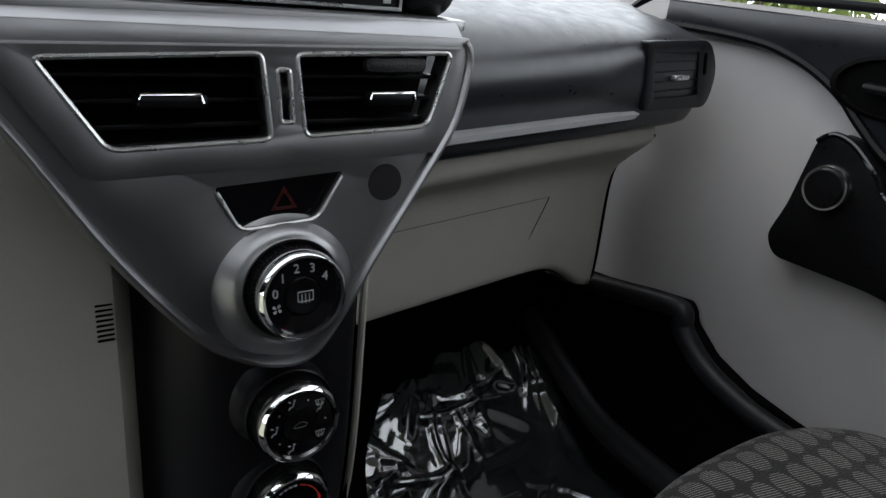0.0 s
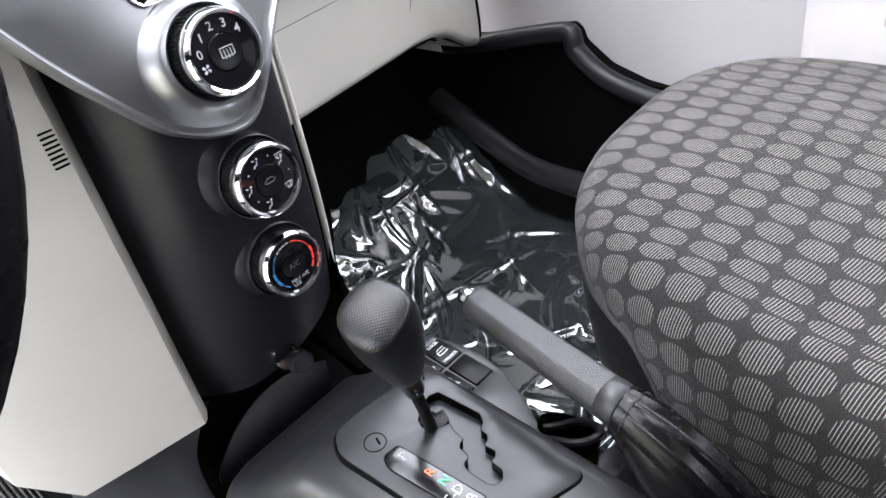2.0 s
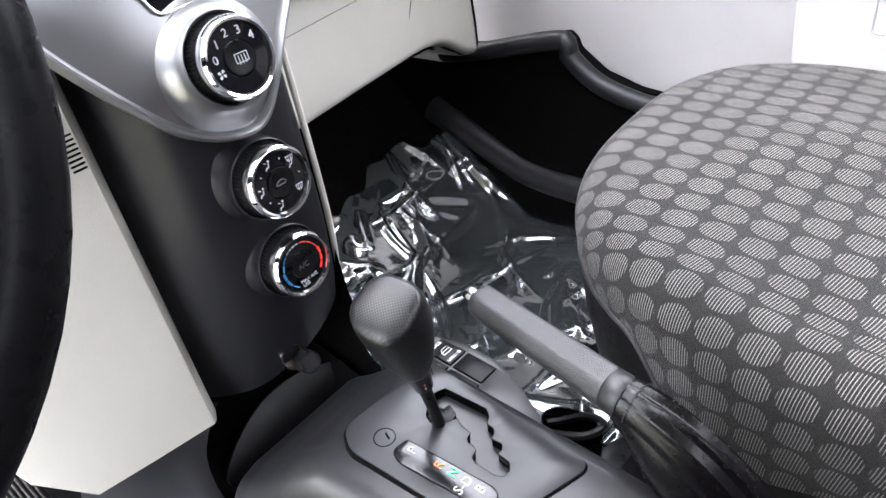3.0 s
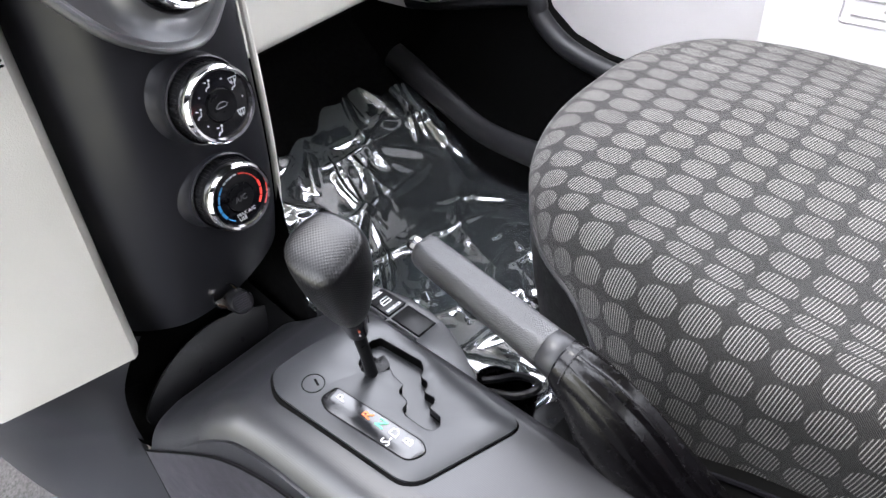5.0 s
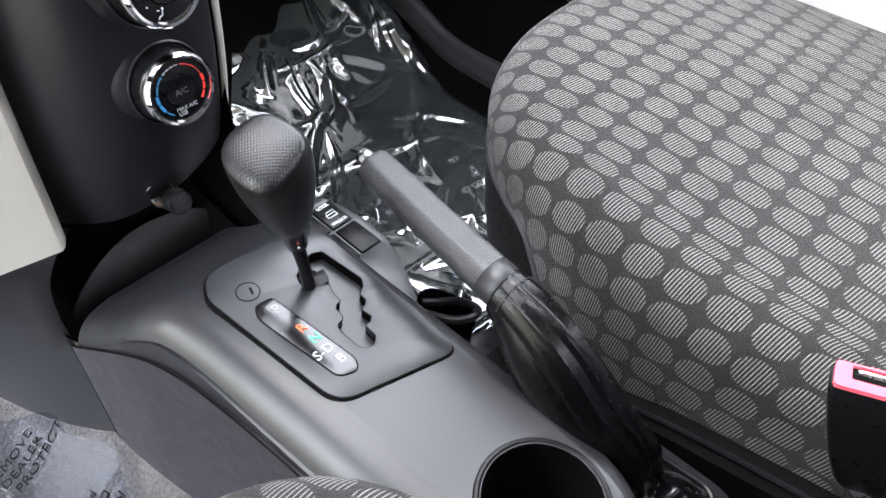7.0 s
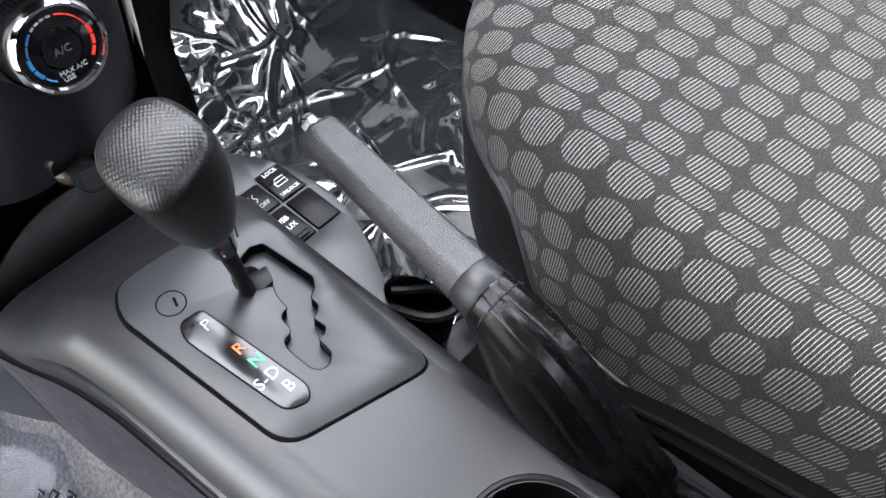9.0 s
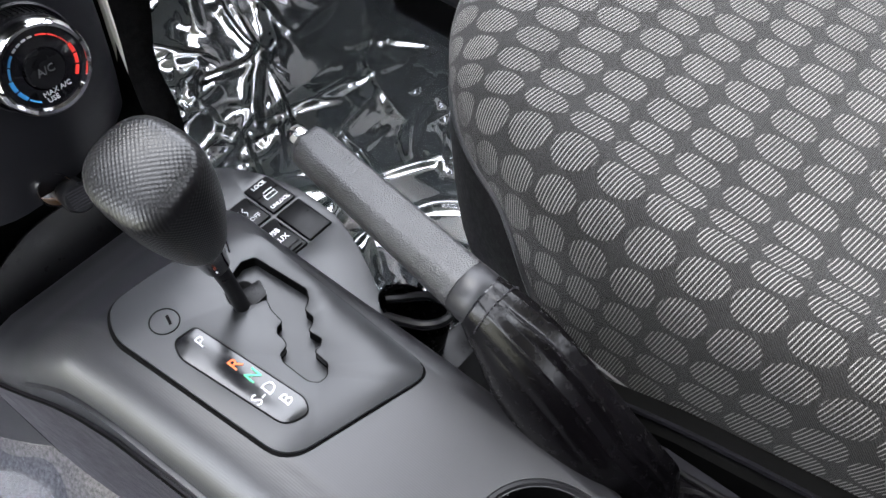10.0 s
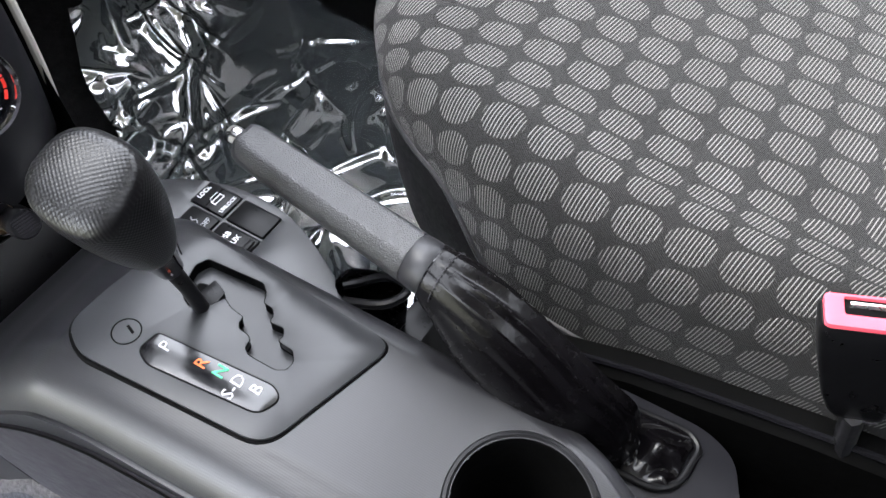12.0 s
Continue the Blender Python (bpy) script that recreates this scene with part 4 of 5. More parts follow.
# painted highlight: a paler ring along the inner rim
part("edge", tube(B(), [Vector((CUP.x + 0.0366 * math.cos(a), CUP.y + 0.0366 * math.sin(a), 0.3206)) for a in (2 * math.pi * k / 64 for k in range(64))], 0.0005, 6, closed=True), M_CONSOLE, cup, "thin paler ring drawn as the highlight of the rim")
part("pad", lathe(B(), [(0.028, 0.2405), (0.027, 0.2425), (0.0005, 0.2425)], Matrix.Translation((CUP.x, CUP.y, 0)), 40), M_RUBBER, cup)
# side panel with its joint
top_edge = smooth_path([(0, 0.440, 0.204), (0, 0.385, 0.245), (0, 0.335, 0.277), (0, 0.295, 0.289), (0, 0.25, 0.295), (0, 0.20, 0.297), (0, 0.15, 0.295), (0, 0.0, 0.290), (0, -0.3, 0.288)], 5)


def side_x(y):
    for (y1, x1, z1, r1), (y0, x0, z0, r0) in zip(stations, stations[1:]):
        if y0 <= y <= y1:
            return x0 + (x1 - x0) * (y - y0) / (y1 - y0)
    return -0.106


def side_f(u, v):
    p = top_edge[min(len(top_edge) - 1, round(u * (len(top_edge) - 1)))]
    z = p.z + (-0.04 - p.z) * v
    return Vector((side_x(p.y) - 0.0030 + 0.003 * v, p.y, z))


groove = [side_f(k / (len(top_edge) - 1), 0.0) + Vector((0.0004, 0, 0.0008)) for k in range(len(top_edge))]
groove = [side_f(0, 0.9), side_f(0, 0.4)] + groove
part("joint", tube(B(), groove, 0.0007, 6), M_DEEP, console, "thin dark joint round the side panel")
bm = sheet(B(), side_f, len(top_edge) - 1, 8)
thick(bm, (0.003, 0, 0))
part("side_panel", bm, M_SIDE, console, "flat dark side panel")
# open tray under the stack, with its shade put into a deep black
bm = sheet(B(), lambda u, v: Vector((-0.112 + 0.18 * u, 0.440 + 0.09 * v, 0.165 + 0.05 * abs(2 * u - 1) ** 4 + 0.02 * v)), 20, 10)
part("tray", bm, M_DEEP, console, "smooth open tray, deep black for its shade")
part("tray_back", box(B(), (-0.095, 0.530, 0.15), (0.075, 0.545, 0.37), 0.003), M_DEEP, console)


def leaf_f(u, v):
    foot = Vector((-0.090, 0.468, 0.160)).lerp(Vector((0.088, 0.468, 0.170)), u)
    swell = math.sin(math.pi * u) ** 0.75
    return foot + Vector((0, 0.026 * v * v * (0.4 + 0.6 * swell) + 0.010 * swell * v, (0.036 + 0.026 * swell) * v))


part("tray_lip", thick(sheet(B(), leaf_f, 28, 10), (0, 0.004, -0.002)), M_BLACK, console, "leaf-shaped hollow wall of the tray", 60)
# front wing down to the carpet
rear_edge = smooth_path([(-0.070, 0.478, 0.288), (-0.092, 0.460, 0.286), (-0.108, 0.452, 0.268), (-0.1125, 0.449, 0.235), (-0.1115, 0.446, 0.19), (-0.107, 0.442, -0.04)], 4)
front_edge = smooth_path([(-0.120, 0.470, 0.300), (-0.165, 0.485, 0.315), (-0.185, 0.52, 0.27), (-0.190, 0.58, 0.20), (-0.19, 0.66, 0.10), (-0.185, 0.80, -0.04)], 4)


def wing_f(u, v):
    k = round(v * (len(rear_edge) - 1))
    p = rear_edge[k].lerp(front_edge[k], u)
    return p + Vector((-0.012 * math.sin(math.pi * u), 0, 0.0))


bm = sheet(B(), wing_f, 10, len(rear_edge) - 1)
thick(bm, (0.004, 0, -0.003))
part("wing", bm, M_CONSOLE, console, "grey plastic side wing", 60)


# edge turned deep black for shade, though the wing itself is grey
def return_f(u, v):
    p = rear_edge[round(v * (len(rear_edge) - 6))]
    return p + Vector((0.016 * u * u + 0.001, 0.05 * u + 0.001, -0.001))


part("wing_return", sheet(B(), return_f, 8, len(rear_edge) - 6), M_DEEP, console, "rounded wing edge into the tray, shade put in as deep black", 60)
# socket
ms = facing((-0.001, 0.412, 0.314), (-0.15, -1, 0.45))
socket = thing("power_socket", "12 volt power socket with black plug cap", "power socket", ms.translation)
part("plug", lathe(B(), [(0.0105, -0.02), (0.0105, 0.0), (0.009, 0.002), (0.001, 0.001)], ms, 28), M_BLACK, socket, "ribbed black plug cap")
bm = B()
for k in range(7):
    box(bm, (-0.0065, -0.0062 + 0.002 * k, 0.0008), (0.0065, -0.0054 + 0.002 * k, 0.0022), 0, ms)
part("ribs", bm, M_SIDE, socket)
ms2 = ms @ Matrix.Translation((-0.008, 0.009, -0.006))
part("ring", lathe(B(), [(0.0112, -0.012), (0.0118, -0.003), (0.0112, 0.0), (0.0105, -0.001), (0.0104, -0.02)], ms2, 32), M_CHROME, socket, "bright metal socket ring")
part("liner", lathe(B(), [(0.0104, -0.002), (0.0100, -0.015), (0.0095, -0.016)], ms2, 32, False), M_BRASS, socket, "warm metal lining")

# ---- shift plate and lever ----
PP = facing((0, 0.22, 0.3360), (0, -0.1, 1), (0, 1, 0))


def pl(pts):
    return [(x, y - 0.22) for x, y in pts]


shifter = thing("shift_selector", "automatic gear selector with black plate and lever", "gear selector", (-0.01, 0.22, 0.33))
outline = rounded(pl([(-0.0605, 0.288), (-0.0525, 0.1735), (0.0305, 0.146), (0.0345, 0.238), (0.0360, 0.288), (-0.015, 0.3025), (-0.050, 0.3045)]), [0.014, 0.014, 0.013, 0.03, 0.018, 0.03, 0.014], 6)
gate = rounded(pl([(-0.0060, 0.2640), (0.0045, 0.2700), (0.0150, 0.2725), (0.0225, 0.2690), (0.0258, 0.2320), (0.0215, 0.2262), (0.0152, 0.2236), (0.0148, 0.2170), (0.0110, 0.2140), (0.0068, 0.2135), (0.0078, 0.2045), (0.0035, 0.2017), (-0.0005, 0.2025), (-0.0012, 0.1920), (-0.0068, 0.1876), (-0.0126, 0.1884), (-0.0158, 0.1936), (-0.0160, 0.2110), (-0.0135, 0.2155), (-0.0078, 0.2160), (-0.0060, 0.2195), (-0.0058, 0.2252), (-0.0024, 0.2280), (0.0015, 0.2278), (0.0028, 0.2375), (0.0059, 0.2440), (-0.0040, 0.2490), (-0.0090, 0.2570)]), 0.0016, 3)
inner = [(x * 0.9, y * 0.9) for x, y in outline]
# black ring draws the shade in the gap round the plate
bm = slab(B(), [(x * 1.034 + 0.0002, y * 1.020) for x, y in outline], [inner], 0.008, PP @ Matrix.Translation((0, 0, -0.0020)), 0.0008)
part("gasket", bm, M_DEEP, shifter, "deep black ring drawn for the shaded gap round the plate")
plate = part("plate", slab(B(), outline, [gate], 0.006, PP, 0.0012), M_PLATE, shifter, "satin black selector plate with zigzag gate")
# flat black patch on the gate floor in place of a shaded opening
hole = rounded(pl([(-0.011, 0.262), (0.009, 0.268), (0.012, 0.262), (0.003, 0.2490), (-0.012, 0.2550)]), 0.003)
part("gate_hole", slab(B(), hole, [], 0.001, PP @ Matrix.Translation((0, 0, -0.0079)), 0), M_DEEP, shifter, "black patch drawn as the shaded opening round the lever")
part("gate_floor", slab(B(), pl([(-0.03, 0.285), (0.035, 0.285), (0.030, 0.175), (-0.03, 0.175)]), [], 0.002, PP @ Matrix.Translation((0, 0, -0.0085)), 0), M_PLATE, shifter, "dark gate floor")
mid_gate = Vector((sum(x for x, y in gate) / len(gate), sum(y for x, y in gate) / len(gate)))
# wall and outline blackened to give the gate its inner shadow
wall = [[PP @ Vector((x + (mid_gate.x - x) * 0.012, y + (mid_gate.y - y) * 0.006, z)) for x, y in gate] for z in (-0.0009, -0.0090)]
part("gate_edge", tube(B(), [PP @ Vector((x, y, -0.0006)) for x, y in gate], 0.0005, 6, closed=True), M_DEEP, shifter, "thin dark line drawn as the shade along the gate")
part("gate_liner", loft(B(), wall, True, False), M_DEEP, shifter, "inner wall of the gate, black for the shadow inside")
part("slider", slab(B(), rounded(pl([(-0.002, 0.2475), (0.010, 0.2475), (0.0145, 0.258), (0.002, 0.260)]), 0.002), [], 0.006, PP @ Matrix.Translation((0, 0, -0.003)), 0.0008), M_BLACK, shifter)
lens = rounded(pl([(-0.0475, 0.253), (-0.043, 0.2625), (-0.030, 0.2605), (-0.0235, 0.188), (-0.0285, 0.181), (-0.0405, 0.186)]), [0.004, 0.004, 0.003, 0.006, 0.006, 0.006], 4)
part("lens", slab(B(), lens, [], 0.003, PP @ Matrix.Translation((0, 0, 0.0007)), 0.0004), M_LENS, plate, "gloss black position window")
part("lens_rim", tube(B(), [PP @ Vector((x, y, 0.0004)) for x, y in lens], 0.0005, 6, closed=True), M_DEEP, plate, "dark rim of the position window")
for words, x, y, mat in (("P", -0.0345, 0.2510, M_LETTER), ("R", -0.0325, 0.2285, M_ORANGE), ("N", -0.0312, 0.2170, M_GREEN), ("S-D", -0.0345, 0.2058, M_LETTER), ("B", -0.0300, 0.1948, M_LETTER)):
    part("letter", lettering(words, 0.0098, PP @ Matrix.Translation((x, y - 0.22, 0.0009))), mat, plate)
ml = PP @ Matrix.Translation((-0.038, 0.0552, 0.0))
part("lock_cover", tube(B(), [ml @ Vector((0.0078 * math.cos(a), 0.0078 * math.sin(a), 0)) for a in (2 * math.pi * k / 40 for k in range(40))], 0.0004, 6, closed=True), M_DEEP, plate, "round shift lock cover")
part("lock_slot", box(B(), (-0.0008, -0.0030, -0.0006), (0.0008, 0.0030, 0.0003), 0, ml @ pose(0.002, -0.001, 0, 0, 0, -20)), M_DEEP, plate)
neck, crown = Vector((-0.0115, 0.2512, 0.384)), Vector((-0.0320, 0.2455, 0.4815))
part("stalk", tube(B(), [(-0.0035, 0.2505, 0.322), (-0.0072, 0.2525, 0.36), neck + (crown - neck) * 0.1], [0.0046, 0.0042, 0.0050], 14), M_BLACK, shifter, "black lever stalk")
way = (crown - neck).normalized()
mk = facing(neck, way, (0, 1, 0))
height = (crown - neck).length


def knob_ring(t, r, power=2.5, sx=1.0, sy=1.1, shift=0.0):
    pts = []
    for k in range(36):
        a = 2 * math.pi * k / 36
        c, s = math.cos(a), math.sin(a)
        e = 2 / power
        pts.append(mk @ Vector((r * sx * math.copysign(abs(c) ** e, c), shift + r * sy * math.copysign(abs(s) ** e, s), t * height)))
    return pts


prof = [(0.00, 0.0068, 0), (0.10, 0.0080, 0), (0.20, 0.0100, 0), (0.25, 0.0125, 0), (0.33, 0.0152, 0), (0.44, 0.0180, 0), (0.56, 0.0203, 0), (0.68, 0.0217, 0), (0.79, 0.0221, 0.0), (0.88, 0.0212, 0.0), (0.94, 0.0180, 0.0005), (0.98, 0.0116, 0.001), (1.0, 0.0050, 0.001)]
part("collar", loft(B(), [knob_ring(t, r, 2.0, 1, 1, s) for t, r, s in prof[:3]] + [knob_ring(0.28, 0.0125, 2.0, 1, 1)]), M_GLOSS, shifter, "gloss black collar")
upper = smooth_path([(t, r, s) for t, r, s in prof[2:]], 3)


SLOPE, FLAT = Vector((-0.36, -0.20, 0.91)).normalized(), 0.0820


def knob_f(u, v):
    t, r, shift = upper[round(v * (len(upper) - 1))]
    a = 2 * math.pi * u
    c, q = math.cos(a), math.sin(a)
    e = 2 / (2.0 + 0.9 * min(1, t))
    p = Vector((r * 0.98 * math.copysign(abs(c) ** e, c), shift + r * 0.98 * math.copysign(abs(q) ** e, q), t * height))
    over = p.dot(SLOPE) - FLAT
    if over > 0:
        p -= SLOPE * (over - 0.40 * over)
    return p


bm = sheet(B(), knob_f, 80, len(upper) - 1)
bmesh.ops.remove_doubles(bm, verts=bm.verts[:], dist=0.00002)
bmesh.ops.holes_fill(bm, edges=bm.edges[:], sides=0)
bm.normal_update()
layer = bm.loops.layers.uv.new("UVMap")
for face in bm.faces:
    c = face.calc_center_median()
    for loop in face.loops:
        p = loop.vert.co
        if c.dot(SLOPE) > FLAT - 0.004:
            loop[layer].uv = (0.71 * (p.x + p.y), 0.71 * (p.x - p.y))
        else:
            a = math.atan2(p.y, p.x)
            if a - math.atan2(c.y, c.x) > 3:
                a -= 2 * math.pi
            elif math.atan2(c.y, c.x) - a > 3:
                a += 2 * math.pi
            loop[layer].uv = (0.71 * (0.022 * a + p.z), 0.71 * (0.022 * a - p.z))
bmesh.ops.transform(bm, matrix=mk, verts=bm.verts[:])
knob = part("knob", bm, M_KNOB, shifter, "black knob with fine dimpled grip", 60)
part("mark", box(B(), (-0.0046, -0.0088, 0.0115), (-0.0034, -0.0080, 0.0130), 0, mk), M_DIMORANGE, shifter)
part("mark", box(B(), (-0.0044, -0.0082, 0.007), (-0.0036, -0.0074, 0.0080), 0, mk), M_GREYPRINT, shifter)
part("trim_edge", tube(B(), [mk @ Vector((0.0085 * math.cos(-0.2) + 0.0028 * k / 5, -0.003, 0.004 + 0.003 * k)) for k in range(7)], 0.0007, 6), M_CHROME, shifter, "thin chrome line on the collar")

# ---- switch pod ----
pod = thing("switch_pod", "grey plastic switch pod beside the selector", "switch panel", (0.08, 0.3, 0.2))
PQ = facing((0, 0.30, 0.2865), (0.04, -0.1, 1), (0, 1, 0))
pod_line = rounded([(0.052, 0.088), (0.078, 0.092), (0.099, 0.068), (0.1125, 0.030), (0.1120, -0.010), (0.100, -0.042), (0.074, -0.088), (0.052, -0.10), (0.044, -0.02)], [0.01, 0.03, 0.03, 0.03, 0.03, 0.03, 0.008, 0.01, 0.01], 5)
cells = [(0.0815, 0.0225, 0.1045, 0.0525), (0.0815, -0.0125, 0.1045, 0.0205), (0.0560, 0.0225, 0.0795, 0.0480), (0.0600, -0.0125, 0.0795, 0.0205)]
holes = [rounded([(a, b), (c, b), (c, d), (a, d)], 0.0015, 2) for a, b, c, d in cells]
part("shell", slab(B(), pod_line, holes, 0.25, PQ, 0.004), M_PLATE, pod)
part("well", slab(B(), [(0.05, -0.02), (0.107, -0.02), (0.107, 0.056), (0.05, 0.056)], [], 0.001, PQ @ Matrix.Translation((0, 0, -0.006)), 0), M_DEEP, pod)
for name, (a, b, c, d), label in zip(("lock_switch", "blank_cover", "traction_switch", "socket_cover"), cells, ("black door lock rocker switch", "plain black switch blank", "black traction control button", "black audio socket cover")):
    g = 0.0007
    sw = part(name, box(B(), (a + g, b + g, -0.006), (c - g, d - g, 0.0012), 0.0010, PQ), M_BLACK, pod, label)
    mid = PQ @ Matrix.Translation(((a + c) / 2, (b + d) / 2, 0.0013))
    turn = pose(0, 0, 0, 0, 0, 0)
    if name == "lock_switch":
        part("words", lettering("LOCK", 0.0048, mid @ Matrix.Translation((-0.0, 0.0110, 0)) ), M_WHITE, sw)
        part("words", lettering("UNLOCK", 0.0042, mid @ Matrix.Translation((0.0, -0.0105, 0))), M_WHITE, sw)
        bm = tube(B(), [mid @ Vector((x, y, 0)) for x, y in ((-0.005, -0.003), (-0.005, 0.0005), (-0.0025, 0.0035), (0.005, 0.0035), (0.005, -0.003), (-0.005, -0.003))], 0.0004, 5)
        tube(bm, [mid @ Vector((x, y, 0)) for x, y in ((-0.005, 0.0005), (0.005, 0.0005))], 0.0004, 5)
        part("door_mark", bm, M_WHITE, sw)
        part("bar", box(B(), (a + 0.002, b + 0.0165, 0.0008), (c - 0.002, b + 0.0175, 0.0016), 0, PQ), M_DEEP, sw)
    if name == "traction_switch":
        part("words", lettering("OFF", 0.0052, mid @ Matrix.Translation((0.003, -0.006, 0))), M_GREYPRINT, sw)
        bm = B()
        for s in (-0.003, 0.001):
            tube(bm, smooth_path([mid @ Vector((s + 0.001 * (-1) ** k, 0.006 - 0.0025 * k, 0)) for k in range(4)], 3), 0.0004, 5)
        box(bm, (-0.0065, 0.0005, 0), (-0.0035, 0.0035, 0.0004), 0.0002, mid, 1)
        part("skid_mark", bm, M_GREYPRINT, sw)
    if name == "socket_cover":
        part("words", lettering("USB", 0.0058, mid @ Matrix.Translation((-0.001, 0.006, 0))), M_WHITE, sw)
        part("words", lettering("AUX", 0.0058, mid @ Matrix.Translation((-0.001, -0.0015, 0))), M_WHITE, sw)
        part("latch", box(B(), (-0.006, -0.0145, -0.001), (0.006, -0.0105, 0.0025), 0.0008, mid), M_BLACK, sw)
pocket = thing("side_pocket", "narrow black open pocket beside the handbrake", "storage pocket", (0.07, 0.19, 0.2))
bm = tube(B(), smooth_path([(0.074, 0.214, 0.286), (0.080, 0.205, 0.288), (0.088, 0.188, 0.296), (0.084, 0.170, 0.304), (0.072, 0.166, 0.309), (0.062, 0.176, 0.306), (0.056, 0.20, 0.300)], 5), 0.0032, 8)
part("lip", bm, M_BLACK, pocket)
bm = sheet(B(), lambda u, v: Vector((0.072 + 0.016 * math.cos(2 * math.pi * u) * (1 - 0.3 * v), 0.190 + 0.026 * math.sin(2 * math.pi * u) * (1 - 0.3 * v), 0.298 - 0.10 * v)), 24, 4)
part("bag", bm, M_LEATHER, pocket)

# ---- handbrake ----
brake = thing("handbrake", "black handbrake lever with leather boot", "handbrake", (0.06, 0.05, 0.27))
F, R = Vector((0.0765, 0.272, 0.3885)), Vector((0.0595, 0.1480, 0.3740))
axis = (R - F)


def ring_at(c, way, rx, rz, seg=24, wrinkle=0.0, seed=0.0):
    w = Vector(way).normalized()
    s = w.cross(Vector((0, 0, 1))).normalized()
    u = s.cross(w)
    out = []
    for k in range(seg):
        a = 2 * math.pi * k / seg
        f = 1 + wrinkle * noise.noise(Vector((math.cos(a) * 2.2, math.sin(a) * 2.2, seed)))
        out.append(Vector(c) + s * rx * math.cos(a) * f + u * rz * math.sin(a) * f)
    return out


prof = [(0.0, 0.0085), (0.012, 0.0116), (0.04, 0.0129), (0.15, 0.0133), (0.4, 0.0136), (0.7, 0.0140), (0.9, 0.0144), (0.985, 0.0146)]
grip_rings = []
for t, r in prof:
    c = F + axis * t
    ring = ring_at(c, axis, r, r * 1.10, 48)
    flat = r * (0.98 - 0.13 * min(1.0, 8 * t * (1 - t)))
    grip_rings.append([p - Vector((0, 0, max(0.0, p.z - c.z - flat))) for p in ring])
part("grip", loft(B(), grip_rings), M_GRIP, brake, "grained black grip", 60)
part("collar", loft(B(), [ring_at(F + axis * t, axis, r, r * 1.08) for t, r in ((0.985, 0.0142), (0.99, 0.0147), (1.05, 0.0152), (1.085, 0.0150), (1.10, 0.0142))]), M_RUBBER, brake, "smooth collar ring")
part("collar_line", tube(B(), ring_at(F + axis * 1.10, axis, 0.0148, 0.0158, 36), 0.0008, 6, closed=True), M_GLOSS, brake, "thin glossy ring")
button = part("button", loft(B(), [ring_at(F + axis * t, axis, r, r, 24) for t, r in ((0.01, 0.0066), (-0.045, 0.0068), (-0.075, 0.0064), (-0.088, 0.0050), (-0.09, 0.0038))]), M_CHROME, brake, "chrome release button")
part("slot", loft(B(), [ring_at(F + axis * t, axis, r, r, 20) for t, r in ((-0.089, 0.0032), (-0.093, 0.0030))]), M_DIMPRINT, button)
bm = B()
rows = []
path = smooth_path([(0.0580, 0.1385, 0.3728), (0.0560, 0.1150, 0.3665), (0.0538, 0.084, 0.3485), (0.0535, 0.048, 0.322), (0.0585, 0.026, 0.303), (0.0620, 0.014, 0.292), (0.0640, 0.006, 0.280)], 9)
sizes = smooth_path([(0.0154, 0.0162, 0), (0.0172, 0.0186, 0), (0.0190, 0.0225, 0), (0.0192, 0.0215, 0), (0.0188, 0.0175, 0), (0.0180, 0.0120, 0), (0.0150, 0.0030, 0)], 9)
seg = 120
BOOT_FOLDS = ((1.15, 0.30, 0.10, 0.20), (1.70, 0.20, 0.09, 0.24), (2.25, 0.10, 0.14, 0.14), (0.5, 0.2, 0.22, 0.14))
for k, (p, s) in enumerate(zip(path, sizes)):
    row = []
    t = k / (len(path) - 1)
    for i in range(seg):
        a = 2 * math.pi * i / seg
        dx, dz = math.cos(a), math.sin(a)
        fold = -0.10 * min(1.0, 3 * t)
        for mid, drift, wide, tall in BOOT_FOLDS:
            off = (a - mid - drift * t - 0.25 * noise.noise(Vector((mid, t * 4, 2.0))) + math.pi) % (2 * math.pi) - math.pi
            fold += tall * min(1.0, 4 * t) * math.exp(-abs(off / wide) ** 1.4)
        fold += 0.010 * min(1.0, 3 * t) * math.sin(9 * a + 5 * t + 3 * noise.noise(Vector((dx, dz, t * 3)))) * (0.5 + noise.noise(Vector((dx * 1.5, dz * 1.5, t * 2 + 4))))
        fold += 0.022 * min(1.0, 3 * t) * noise.noise(Vector((dx * 2.2 + t, dz * 2.2, t * 5)))
        f = 1 + fold
        z = p.z + dz * s.y * f * (1 + 1.5 * max(0.0, -dz) * min(1.0, 5 * t)) - 0.03 * max(0.0, -dz) * t
        row.append(Vector((p.x + dx * s.x * f * (1.0 + 0.8 * max(0.0, -dz) * min(1.0, 5 * t)), p.y - 0.25 * dz * s.y, max(0.268, z))))
    rows.append(row)
part("boot", loft(bm, rows), M_LEATHER, brake, "creased black leather boot", 60)
cuff = ring_at(F + axis * 1.16, axis, 0.0166, 0.0180, 44)
for k in range(0, 22):
    if cuff[k].z > R.z - 0.010:
        part("stitch", tube(B(), [cuff[k], cuff[k] + (cuff[k + 1] - cuff[k]) * 0.6], 0.0004, 5), M_SIDE, brake)
skirt = sheet(B(), lambda u, v: Vector((0.034 + 0.064 * u, 0.150 - 0.125 * v, 0.266 + 0.008 * math.sin(math.pi * u) + 0.005 * (0.6 - abs(noise.noise(Vector((u * 2.2, v * 5, 3.0)))) * 2))), 24, 48)
part("skirt", skirt, M_DEEP, brake, "loose leather at the boot's foot")


